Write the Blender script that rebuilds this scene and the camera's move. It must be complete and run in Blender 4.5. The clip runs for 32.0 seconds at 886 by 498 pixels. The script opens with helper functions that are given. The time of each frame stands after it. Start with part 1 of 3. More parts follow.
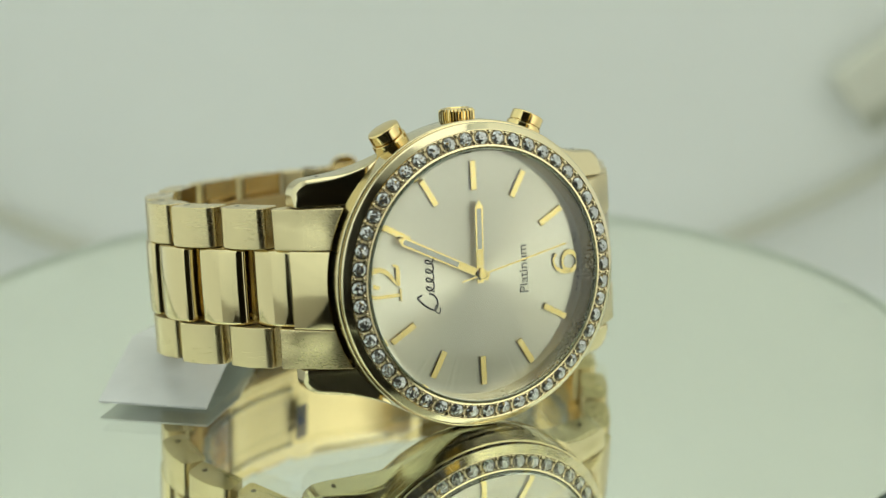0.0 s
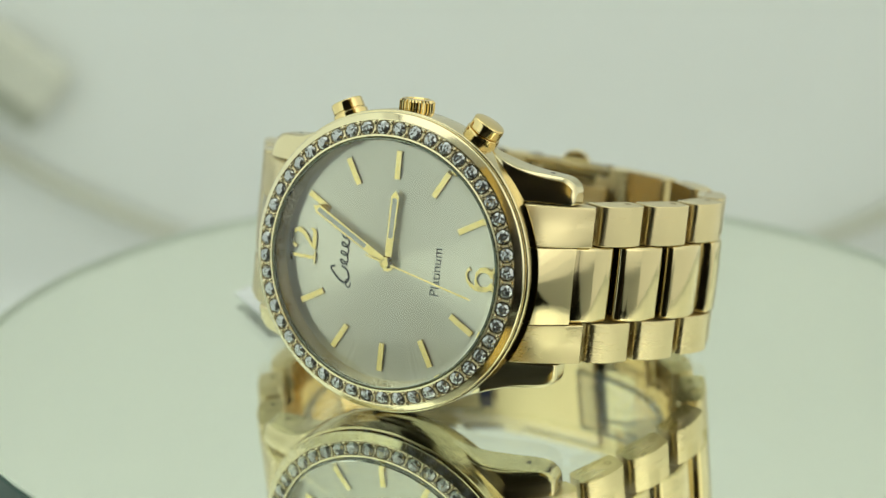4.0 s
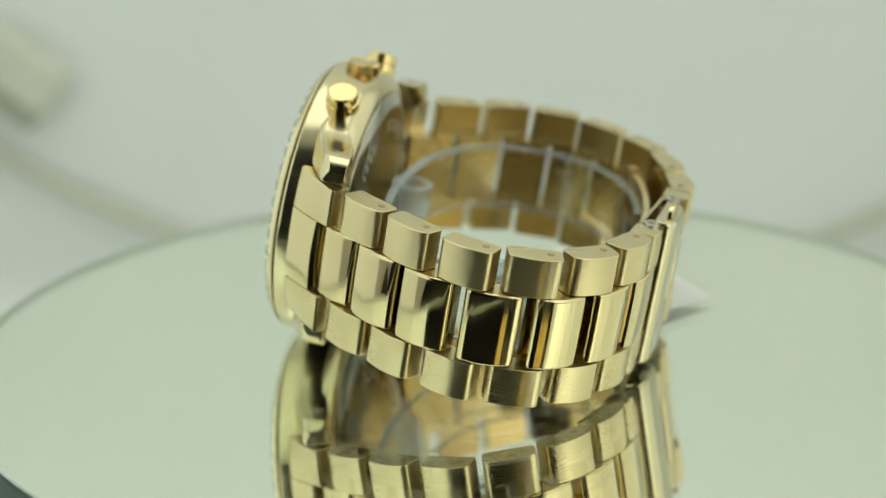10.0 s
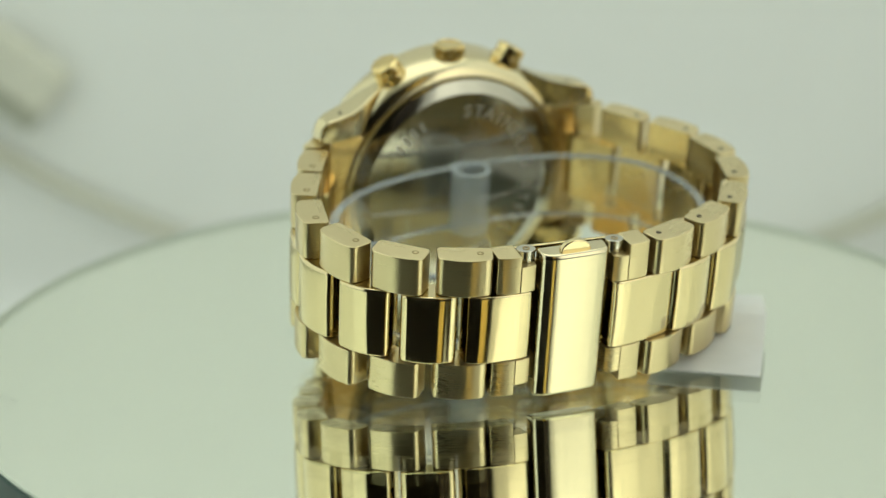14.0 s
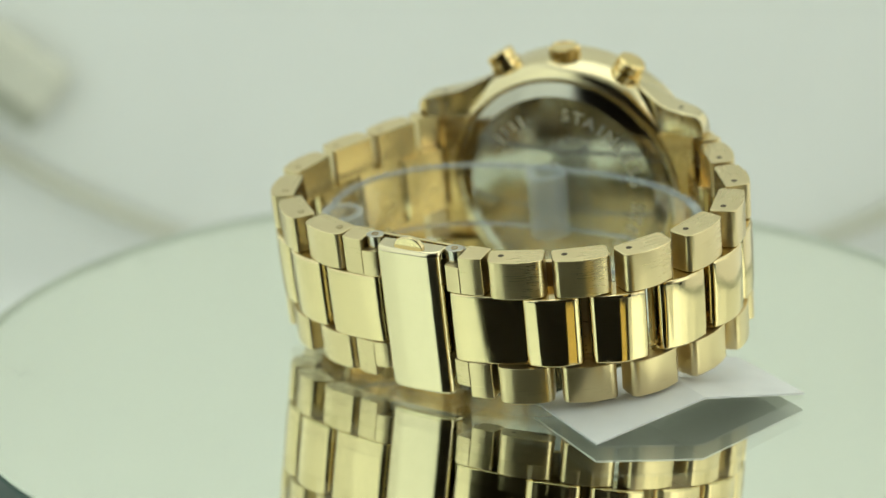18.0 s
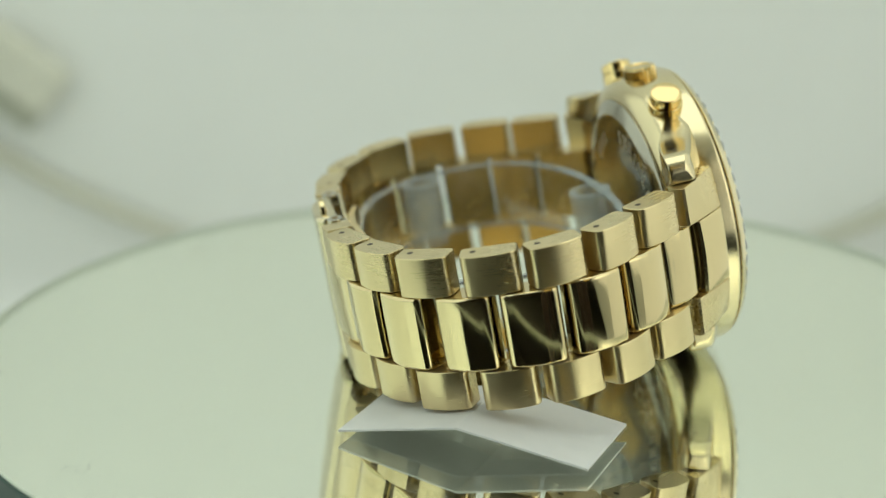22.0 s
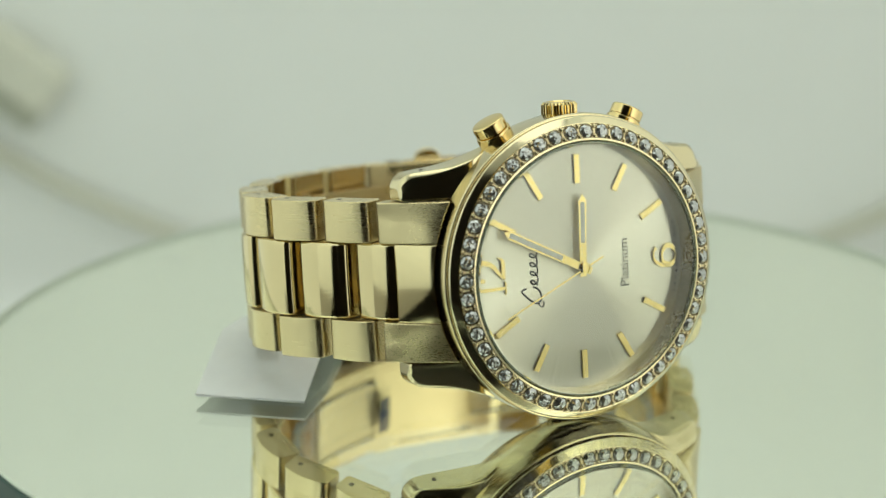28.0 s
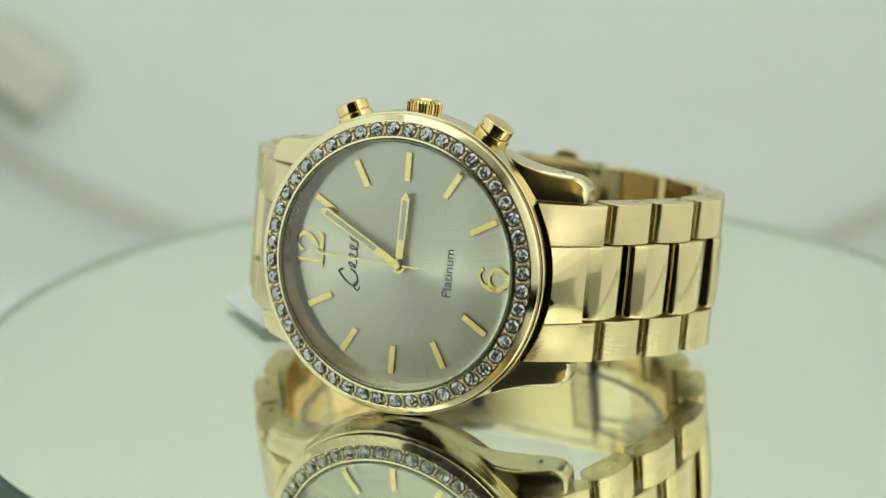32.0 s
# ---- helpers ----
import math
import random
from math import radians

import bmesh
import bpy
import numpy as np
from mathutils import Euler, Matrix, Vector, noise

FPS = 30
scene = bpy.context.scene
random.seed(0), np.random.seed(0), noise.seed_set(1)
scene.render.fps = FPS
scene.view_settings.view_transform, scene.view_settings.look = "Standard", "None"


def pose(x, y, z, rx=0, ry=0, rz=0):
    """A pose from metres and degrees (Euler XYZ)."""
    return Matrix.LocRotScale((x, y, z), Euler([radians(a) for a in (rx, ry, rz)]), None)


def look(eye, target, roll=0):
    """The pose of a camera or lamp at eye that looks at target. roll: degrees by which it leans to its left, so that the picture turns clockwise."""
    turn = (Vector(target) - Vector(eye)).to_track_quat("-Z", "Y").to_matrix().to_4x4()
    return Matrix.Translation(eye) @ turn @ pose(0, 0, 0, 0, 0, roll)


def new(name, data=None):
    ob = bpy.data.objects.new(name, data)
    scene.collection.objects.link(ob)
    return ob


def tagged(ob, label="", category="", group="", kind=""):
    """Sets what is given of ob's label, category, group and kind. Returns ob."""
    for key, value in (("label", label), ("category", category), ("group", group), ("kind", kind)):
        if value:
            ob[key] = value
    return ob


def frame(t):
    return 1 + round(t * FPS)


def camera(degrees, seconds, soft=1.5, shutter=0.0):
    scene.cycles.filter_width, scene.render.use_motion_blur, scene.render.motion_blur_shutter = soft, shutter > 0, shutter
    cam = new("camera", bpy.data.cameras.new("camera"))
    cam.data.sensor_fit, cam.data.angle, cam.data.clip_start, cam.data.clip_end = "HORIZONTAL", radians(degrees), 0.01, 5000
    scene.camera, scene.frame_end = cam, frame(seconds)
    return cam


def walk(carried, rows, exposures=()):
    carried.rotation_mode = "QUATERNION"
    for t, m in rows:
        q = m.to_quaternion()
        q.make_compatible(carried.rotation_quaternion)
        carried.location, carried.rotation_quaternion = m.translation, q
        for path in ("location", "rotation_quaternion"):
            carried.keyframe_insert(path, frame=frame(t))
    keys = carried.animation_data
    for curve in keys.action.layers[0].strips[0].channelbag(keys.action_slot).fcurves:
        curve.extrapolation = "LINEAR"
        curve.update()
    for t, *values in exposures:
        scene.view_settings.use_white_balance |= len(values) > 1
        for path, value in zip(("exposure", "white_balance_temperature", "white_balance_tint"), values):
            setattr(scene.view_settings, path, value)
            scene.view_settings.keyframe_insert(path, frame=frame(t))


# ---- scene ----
MM = 0.001
cam = camera(26.9, 32.0, soft=1.3)


def view(pan, tilt, roll):
    return pose(0, -0.2639, 0.10005, 90 - 17.87 + tilt, 0, 1.73 + pan) @ pose(0, 0, 0, 0, 0, roll - 0.2)


# the camera is settled by hand in the first two seconds and then stands on its tripod
walk(cam, [
    (0.0, view(-2.94, 0.19, -0.27)), (0.2, view(-2.76, 0.16, -0.27)), (0.4, view(-2.43, 0.15, -0.26)),
    (0.5, view(-1.73, 0.13, -0.24)), (0.6, view(-0.90, 0.08, -0.18)), (0.8, view(0.48, 0.0, 0.0)),
    (1.0, view(1.40, -0.04, 0.12)), (1.2, view(1.10, 0.05, 0.0)), (1.5, view(0.465, 0.165, -0.2)),
    (1.8, view(0.06, 0.03, -0.03)), (2.0, view(0, 0, 0)), (32.0, view(0, 0, 0))],
    exposures=[(0.0, -0.02), (1.5, 0.06), (3.5, 0.08), (6.0, 0.03), (12.0, 0.0), (14.5, 0.05), (16.3, 0.16), (18.2, 0.17),
               (19.0, 0.04), (23.0, 0.04), (28.0, 0.03), (30.0, 0.07), (32.0, 0.06)])
cam.data.dof.use_dof = True
cam.data.dof.focus_distance = 0.249
cam.data.dof.aperture_fstop = 12.8
cam.data.dof.aperture_blades = 7

# ---- light ----
world = bpy.data.worlds.new("dim_room")
world.use_nodes = True
scene.world = world
world.node_tree.nodes["Background"].inputs[0].default_value = (0.018, 0.018, 0.016, 1)
world.node_tree.nodes["Background"].inputs[1].default_value = 1.0


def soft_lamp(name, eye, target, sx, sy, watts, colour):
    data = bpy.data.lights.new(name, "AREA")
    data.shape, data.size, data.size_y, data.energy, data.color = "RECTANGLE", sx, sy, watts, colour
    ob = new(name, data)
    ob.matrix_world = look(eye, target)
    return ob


# no lamp is in view; these area lamps stand in for lit fabric
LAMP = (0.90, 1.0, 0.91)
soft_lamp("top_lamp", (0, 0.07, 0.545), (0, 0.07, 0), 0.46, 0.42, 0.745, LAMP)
# unseen panels inside the fabric: cooler light west, warmer and stronger light east
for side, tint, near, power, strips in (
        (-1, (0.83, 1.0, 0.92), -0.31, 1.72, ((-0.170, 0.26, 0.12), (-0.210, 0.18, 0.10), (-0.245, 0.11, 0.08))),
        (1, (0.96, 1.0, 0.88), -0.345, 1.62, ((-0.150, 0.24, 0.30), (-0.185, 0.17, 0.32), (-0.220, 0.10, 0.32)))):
    soft_lamp("side_glow_panel", (side * 0.238, 0.05, 0.16), (0, 0.05, 0.16), 0.34, 0.50, 0.74 * power * 0.34 * 0.50, tint)
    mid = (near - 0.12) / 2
    soft_lamp("side_glow_panel", (side * 0.238, mid, 0.195), (0, mid, 0.195), -0.12 - near, 0.43, power * (-0.12 - near) * 0.43, tint)
    # added stacked strips inside the wall: the fabric's glow, strongest near its front edge
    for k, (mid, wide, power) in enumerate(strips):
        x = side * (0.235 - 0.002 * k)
        soft_lamp("front_glow_strip", (x, mid, 0.19), (0, mid, 0.19), wide, 0.38 - 0.05 * k, power * wide, tint)


# ---- materials ----
class Nodes:
    def __init__(self, name):
        self.mat = bpy.data.materials.new(name)
        self.mat.use_nodes = True
        self.tree = self.mat.node_tree
        self.bsdf = self.tree.nodes["Principled BSDF"]

    def add(self, kind, **values):
        node = self.tree.nodes.new(kind)
        for key, value in values.items():
            node.inputs[key.replace("_", " ")].default_value = value
        return node

    def link(self, a, out, b, inp):
        self.tree.links.new(a.outputs[out], b.inputs[inp])

    def set(self, **values):
        for key, value in values.items():
            self.bsdf.inputs[key.replace("_", " ")].default_value = value
        return self


def metal(name, colour, rough, grain=(1, 1, 1), grain_size=3000, bump=0.0, vary=0.03, aniso=0.0, wave=0.0):
    n = Nodes(name).set(Base_Color=(*colour, 1), Metallic=1.0, Roughness=rough)
    tc = n.add("ShaderNodeTexCoord")
    mp = n.add("ShaderNodeMapping", Scale=grain)
    n.link(tc, "Object", mp, "Vector")
    fine = n.add("ShaderNodeTexNoise", Scale=grain_size, Detail=3.0)
    n.link(mp, "Vector", fine, "Vector")
    smear = n.add("ShaderNodeTexNoise", Scale=110.0, Detail=1.0)
    n.link(tc, "Object", smear, "Vector")
    total = n.add("ShaderNodeMath")
    total.operation = "ADD"
    n.link(fine, "Fac", total, 0)
    n.link(smear, "Fac", total, 1)
    ramp = n.add("ShaderNodeMapRange", From_Min=0.6, From_Max=1.4, To_Min=max(0.015, rough - vary), To_Max=rough + vary)
    n.link(total, "Value", ramp, "Value")
    n.link(ramp, "Result", n.bsdf, "Roughness")
    last = None
    if wave:
        # pressed metal is never quite flat: slow swells, different on each piece
        info = n.add("ShaderNodeObjectInfo")
        shift = n.add("ShaderNodeVectorMath")
        shift.operation = "ADD"
        n.link(tc, "Object", shift, 0)
        n.link(info, "Random", shift, 1)
        swell = n.add("ShaderNodeTexNoise", Scale=210.0, Detail=1.5)
        n.link(shift, "Vector", swell, "Vector")
        last = n.add("ShaderNodeBump", Strength=wave, Distance=0.0001)
        n.link(swell, "Fac", last, "Height")
        n.link(last, "Normal", n.bsdf, "Normal")
    if bump:
        b = n.add("ShaderNodeBump", Strength=bump, Distance=0.00004)
        n.link(fine, "Fac", b, "Height")
        if last:
            n.link(last, "Normal", b, "Normal")
        n.link(b, "Normal", n.bsdf, "Normal")
    if aniso:
        # brushed along the band, so highlights spread across it
        tang = n.add("ShaderNodeTangent")
        tang.direction_type, tang.axis = "RADIAL", "X"
        n.link(tang, "Tangent", n.bsdf, "Tangent")
        n.set(Anisotropic=aniso)
    return n.mat


GOLD = (0.695, 0.575, 0.328)
gold = metal("polished_gold", GOLD, 0.085, grain=(0.1, 1, 1), bump=0.04, vary=0.04, wave=0.16)
gold_case = metal("case_gold", (0.69, 0.59, 0.365), 0.17, grain=(1, 1, 1), bump=0.04, vary=0.04, wave=0.3)
gold_pale = metal("pale_polished_gold", (0.69, 0.60, 0.395), 0.12, grain=(0.1, 1, 1), bump=0.04, vary=0.03, wave=0.2)
gold_rich = metal("deep_gold", (0.76, 0.59, 0.28), 0.11, wave=0.12)
ear_metal = metal("hinge_metal", (0.56, 0.53, 0.45), 0.22, wave=0.2)
gold_satin = metal("satin_gold", (0.82, 0.70, 0.46), 0.24, vary=0.05)
gold_bezel = metal("bezel_gold", (0.73, 0.635, 0.41), 0.12, grain=(1, 1, 1), bump=0.04, vary=0.04, wave=0.15)
gold_matt = metal("matt_gold", (0.93, 0.83, 0.58), 0.72, grain_size=2500, bump=0.6, vary=0.08)
flange_metal = metal("flange_metal", (0.86, 0.79, 0.58), 0.26)
gold_brushed = metal("brushed_gold", GOLD, 0.28, grain=(0.03, 1, 0.3), grain_size=9000, bump=0.02, vary=0.02, aniso=0.8, wave=0.2)
gold_blade = metal("matt_gold_blade", (0.78, 0.63, 0.35), 0.3, grain=(0.1, 1, 1), grain_size=3000, bump=0.2, vary=0.05)
gold_inner = metal("matt_gold_inside", (0.75, 0.54, 0.23), 0.25, grain=(0.1, 1, 1), grain_size=3000, bump=0.06, vary=0.04, wave=0.07)
steel = metal("brushed_steel", (0.42, 0.395, 0.325), 0.11, grain=(1, 0.08, 1), grain_size=4000, bump=0.12, vary=0.03)
pin_ring = metal("pin_ring", (0.40, 0.29, 0.14), 0.35)
dark_metal = metal("dark_recess_metal", (0.10, 0.07, 0.04), 0.35)
marker_gold = metal("marker_gold", (0.72, 0.57, 0.22), 0.06)


def dial_material():
    """Silver-champagne sunburst: fine rays from the centre."""
    n = Nodes("sunburst_dial").set(Base_Color=(0.72, 0.66, 0.52, 1), Metallic=0.95, Roughness=0.3)
    tc = n.add("ShaderNodeTexCoord")
    sep = n.add("ShaderNodeSeparateXYZ")
    n.link(tc, "Object", sep, "Vector")
    turn = n.add("ShaderNodeMath")
    turn.operation = "ARCTAN2"
    n.link(sep, "Y", turn, 0)
    n.link(sep, "X", turn, 1)
    rays = n.add("ShaderNodeTexNoise", Scale=30.0, Detail=3.0, Roughness=0.55)
    rays.noise_dimensions = "1D"
    n.link(turn, "Value", rays, "W")
    ramp = n.add("ShaderNodeMapRange", From_Min=0.3, From_Max=0.7, To_Min=0.205, To_Max=0.26)
    n.link(rays, "Fac", ramp, "Value")
    n.link(ramp, "Result", n.bsdf, "Roughness")
    tone = n.add("ShaderNodeValToRGB")
    tone.color_ramp.elements[0].position, tone.color_ramp.elements[1].position = 0.32, 0.68
    tone.color_ramp.elements[0].color = (0.87, 0.825, 0.65, 1)
    tone.color_ramp.elements[1].color = (0.96, 0.91, 0.74, 1)
    n.link(rays, "Fac", tone, "Fac")
    n.link(tone, "Color", n.bsdf, "Base Color")
    tang = n.add("ShaderNodeTangent")
    tang.direction_type, tang.axis = "RADIAL", "Z"
    n.link(tang, "Tangent", n.bsdf, "Tangent")
    n.set(Anisotropic=1.0)
    b = n.add("ShaderNodeBump", Strength=0.005, Distance=0.00002)
    n.link(rays, "Fac", b, "Height")
    n.link(b, "Normal", n.bsdf, "Normal")
    # the fine grooves fan the light out across the rays
    fan = n.add("ShaderNodeBsdfAnisotropic", Roughness=0.44, Anisotropy=-0.85)
    n.link(tone, "Color", fan, "Color")
    n.link(tang, "Tangent", fan, "Tangent")
    mix = n.add("ShaderNodeMixShader")
    mix.inputs[0].default_value = 0.6
    tree = n.tree
    tree.links.new(n.bsdf.outputs[0], mix.inputs[1])
    tree.links.new(fan.outputs[0], mix.inputs[2])
    tree.links.new(mix.outputs[0], tree.nodes["Material Output"].inputs[0])
    return n.mat


def glass_material(name, colour, ior=1.5, rough=0.0):
    n = Nodes(name).set(Base_Color=(*colour, 1), Roughness=rough, IOR=ior, Transmission_Weight=1.0)
    return n.mat


def milky_material(name, colour, solid):
    """Cut edge of clear plastic, which scatters part of the light."""
    n = Nodes(name).set(Base_Color=(*colour, 1), Roughness=0.25)
    tree = n.tree
    clear = n.add("ShaderNodeBsdfTransparent")
    mix = n.add("ShaderNodeMixShader")
    mix.inputs[0].default_value = solid
    tree.links.new(clear.outputs[0], mix.inputs[1])
    tree.links.new(n.bsdf.outputs[0], mix.inputs[2])
    tree.links.new(mix.outputs[0], tree.nodes["Material Output"].inputs[0])
    return n.mat


def matt(name, colour, rough=0.7, vary=0.06, size=90.0, bump=0.0):
    n = Nodes(name).set(Roughness=rough)
    tc = n.add("ShaderNodeTexCoord")
    big = n.add("ShaderNodeTexNoise", Scale=size, Detail=4.0)
    n.link(tc, "Object", big, "Vector")
    ramp = n.add("ShaderNodeValToRGB")
    ramp.color_ramp.elements[0].position, ramp.color_ramp.elements[1].position = 0.3, 0.7
    ramp.color_ramp.elements[0].color = (*[c * (1 - vary) for c in colour], 1)
    ramp.color_ramp.elements[1].color = (*[min(1, c * (1 + vary)) for c in colour], 1)
    n.link(big, "Fac", ramp, "Fac")
    n.link(ramp, "Color", n.bsdf, "Base Color")
    if bump:
        fine = n.add("ShaderNodeTexNoise", Scale=size * 30, Detail=2.0)
        n.link(tc, "Object", fine, "Vector")
        b = n.add("ShaderNodeBump", Strength=bump, Distance=0.0002)
        n.link(fine, "Fac", b, "Height")
        n.link(b, "Normal", n.bsdf, "Normal")
    return n.mat


dial_mat = dial_material()
crystal_mat = glass_material("mineral_crystal", (0.99, 1.0, 0.99), 1.46)
plastic_mat = glass_material("clear_plastic", (0.97, 0.985, 0.99), 1.42, 0.03)
tube_mat = milky_material("clear_plastic_tube", (0.68, 0.74, 0.76), 0.24)
rim_mat = milky_material("crystal_rim", (0.50, 0.60, 0.46), 0.3)
edge_mat = milky_material("cut_plastic_edge", (0.58, 0.64, 0.66), 0.32)
lume = matt("ivory_lume", (0.86, 0.84, 0.73), 0.5, 0.02, 800)
ink = matt("dark_ink", (0.02, 0.019, 0.018), 0.95, 0.02, 800)
grey_ink = matt("grey_ink", (0.045, 0.043, 0.039), 0.6, 0.02, 800)
paper = matt("white_card", (0.80, 0.80, 0.80), 0.55, 0.02, 300, 0.15)
fabric = matt("white_tent_fabric", (0.86, 0.87, 0.85), 0.85, 0.015, 14, 0.2)
piping = matt("beige_piping", (0.62, 0.61, 0.50), 0.85, 0.05, 200)
velcro = matt("beige_tab", (0.71, 0.70, 0.60), 0.9, 0.06, 300)
lower_band_mat = matt("olive_lower_band", (0.46, 0.47, 0.38), 0.9, 0.06, 300)
wall_mat = matt("dim_wall", (0.46, 0.385, 0.27), 0.8, 0.1, 3)
wood = matt("tan_rib", (0.55, 0.40, 0.17), 0.45, 0.15, 120)
oak = matt("tan_oak", (0.95, 0.62, 0.17), 0.5, 0.08, 40)
dark_mask = matt("dark_mask", (0.035, 0.02, 0.014), 0.5, 0.1, 40)
dark_rib = matt("dark_groove", (0.05, 0.04, 0.03), 0.6)
dark_table = matt("dark_table", (0.05, 0.045, 0.035), 0.6, 0.1, 30)
stone_mat = metal("rhinestone_foil", (0.46, 0.46, 0.45), 0.06)
stone_mat.node_tree.nodes["Principled BSDF"].inputs["Metallic"].default_value = 0.8
etched = metal("etched_steel", (0.62, 0.60, 0.54), 0.4)
gap_shade_mat = metal("stone_gap_shade", (0.16, 0.125, 0.07), 0.35)
mirror_glass = glass_material("mirror_glass", (0.985, 1.0, 0.935), 1.5)
blue_film = matt("dark_blue_film", (0.02, 0.03, 0.09), 0.3)


def silver_material():
    """Silvering with a few dark specks and hairlines where it has lifted near the rim."""
    n = Nodes("mirror_silver").set(Base_Color=(0.965, 0.985, 0.93, 1), Metallic=1.0, Roughness=0.0)
    tc = n.add("ShaderNodeTexCoord")
    sep = n.add("ShaderNodeSeparateXYZ")
    n.link(tc, "Object", sep, "Vector")
    rad = n.add("ShaderNodeVectorMath")
    rad.operation = "LENGTH"
    n.link(tc, "Object", rad, 0)
    zone = n.add("ShaderNodeMapRange", From_Min=0.050, From_Max=0.074, To_Min=0.0, To_Max=1.0)
    n.link(rad, "Value", zone, "Value")
    spots = n.add("ShaderNodeTexNoise", Scale=620.0, Detail=5.0, Roughness=0.75)
    n.link(tc, "Object", spots, "Vector")
    patch = n.add("ShaderNodeTexNoise", Scale=38.0, Detail=2.0)
    n.link(tc, "Object", patch, "Vector")
    gate = n.add("ShaderNodeMapRange", From_Min=0.59, From_Max=0.66, To_Min=0.0, To_Max=1.0)
    n.link(patch, "Fac", gate, "Value")
    gate2 = n.add("ShaderNodeMapRange", From_Min=0.60, From_Max=0.66, To_Min=0.0, To_Max=1.0)
    n.link(spots, "Fac", gate2, "Value")
    wave = n.add("ShaderNodeTexNoise", Scale=70.0, Detail=6.0, Roughness=0.6)
    n.link(tc, "Object", wave, "Vector")
    off = n.add("ShaderNodeMath")
    off.operation = "SUBTRACT"
    off.inputs[1].default_value = 0.5
    n.link(wave, "Fac", off, 0)
    dist = n.add("ShaderNodeMath")
    dist.operation = "ABSOLUTE"
    n.link(off, "Value", dist, 0)
    crack = n.add("ShaderNodeMapRange", From_Min=0.002, From_Max=0.006, To_Min=1.0, To_Max=0.0)
    n.link(dist, "Value", crack, "Value")
    broken = n.add("ShaderNodeMath")
    broken.operation = "MULTIPLY"
    n.link(crack, "Result", broken, 0)
    n.link(spots, "Fac", broken, 1)
    both = n.add("ShaderNodeMath")
    both.operation = "MAXIMUM"
    n.link(gate2, "Result", both, 0)
    n.link(broken, "Value", both, 1)
    m1 = n.add("ShaderNodeMath")
    m1.operation = "MULTIPLY"
    n.link(gate, "Result", m1, 0)
    n.link(both, "Value", m1, 1)
    m2 = n.add("ShaderNodeMath")
    m2.operation = "MULTIPLY"
    n.link(m1, "Value", m2, 0)
    n.link(zone, "Result", m2, 1)
    m3 = n.add("ShaderNodeMath")
    m3.operation = "MULTIPLY"
    m3.inputs[1].default_value = 0.34
    n.link(m2, "Value", m3, 0)
    mix = n.add("ShaderNodeMix")
    mix.data_type = "RGBA"
    n.link(m3, "Value", mix, "Factor")
    mix.inputs[6].default_value = (0.965, 0.985, 0.93, 1)
    mix.inputs[7].default_value = (0.12, 0.12, 0.09, 1)
    tree = n.tree
    tree.links.new(mix.outputs[2], n.bsdf.inputs["Base Color"])
    return n.mat


silver = silver_material()
edge_light_mat = matt("glass_edge_light", (0.66, 0.70, 0.62), 0.6, 0.05, 60)
green_edge = matt("green_glass_edge", (0.018, 0.06, 0.042), 0.45, 0.2, 60)


# ---- mesh helpers ----
def mesh_of(name, bm, mats, smooth=35):
    bmesh.ops.recalc_face_normals(bm, faces=bm.faces)
    me = bpy.data.meshes.new(name)
    for f in bm.faces:
        f.smooth = True
    sharp = radians(smooth)
    for e in bm.edges:
        if len(e.link_faces) == 2 and e.calc_face_angle(0) > sharp:
            e.smooth = False
    bm.normal_update()
    # area-weighted normals, so that flats stay flat beside their eased edges
    limit = math.cos(sharp)
    normals = []
    for f in bm.faces:
        for loop in f.loops:
            total = Vector((0, 0, 0))
            for g in loop.vert.link_faces:
                if g is f or g.normal.dot(f.normal) > limit:
                    total += g.normal * g.calc_area()
            normals.append(total.normalized() if total.length > 0 else f.normal.copy())
    bm.to_mesh(me)
    bm.free()
    me.normals_split_custom_set(normals)
    for m in (mats if isinstance(mats, (list, tuple)) else [mats]):
        me.materials.append(m)
    return me


def part(name, bm, material, parent, label="", m=None):
    """One mesh object under a thing or a part; bm is a bmesh or a ready mesh."""
    me = bm if isinstance(bm, bpy.types.Mesh) else mesh_of(name, bm, material)
    ob = new(name, me)
    ob.parent = parent
    if m is not None:
        ob.matrix_basis = m
    if label:
        ob["label"] = label
    return ob


def lathe(profile, n=96, closed=True, a0=0.0, a1=360.0):
    """Turns a profile of (r, z) in mm round the z axis."""
    bm = bmesh.new()
    full = a1 - a0 >= 360
    cols = []
    for i in range(n if full else n + 1):
        a = radians(a0 + (a1 - a0) * i / n)
        cols.append([bm.verts.new((r * MM * math.cos(a), r * MM * math.sin(a), z * MM)) for r, z in profile])
    k = len(profile)
    for i in range(n):
        p, q = cols[i], cols[(i + 1) % len(cols)]
        for j in range(k if closed else k - 1):
            vs = [p[j], q[j], q[(j + 1) % k], p[(j + 1) % k]]
            bm.faces.new(vs)
    bmesh.ops.remove_doubles(bm, verts=bm.verts, dist=1e-7)
    bmesh.ops.dissolve_degenerate(bm, edges=bm.edges, dist=1e-8)
    return bm


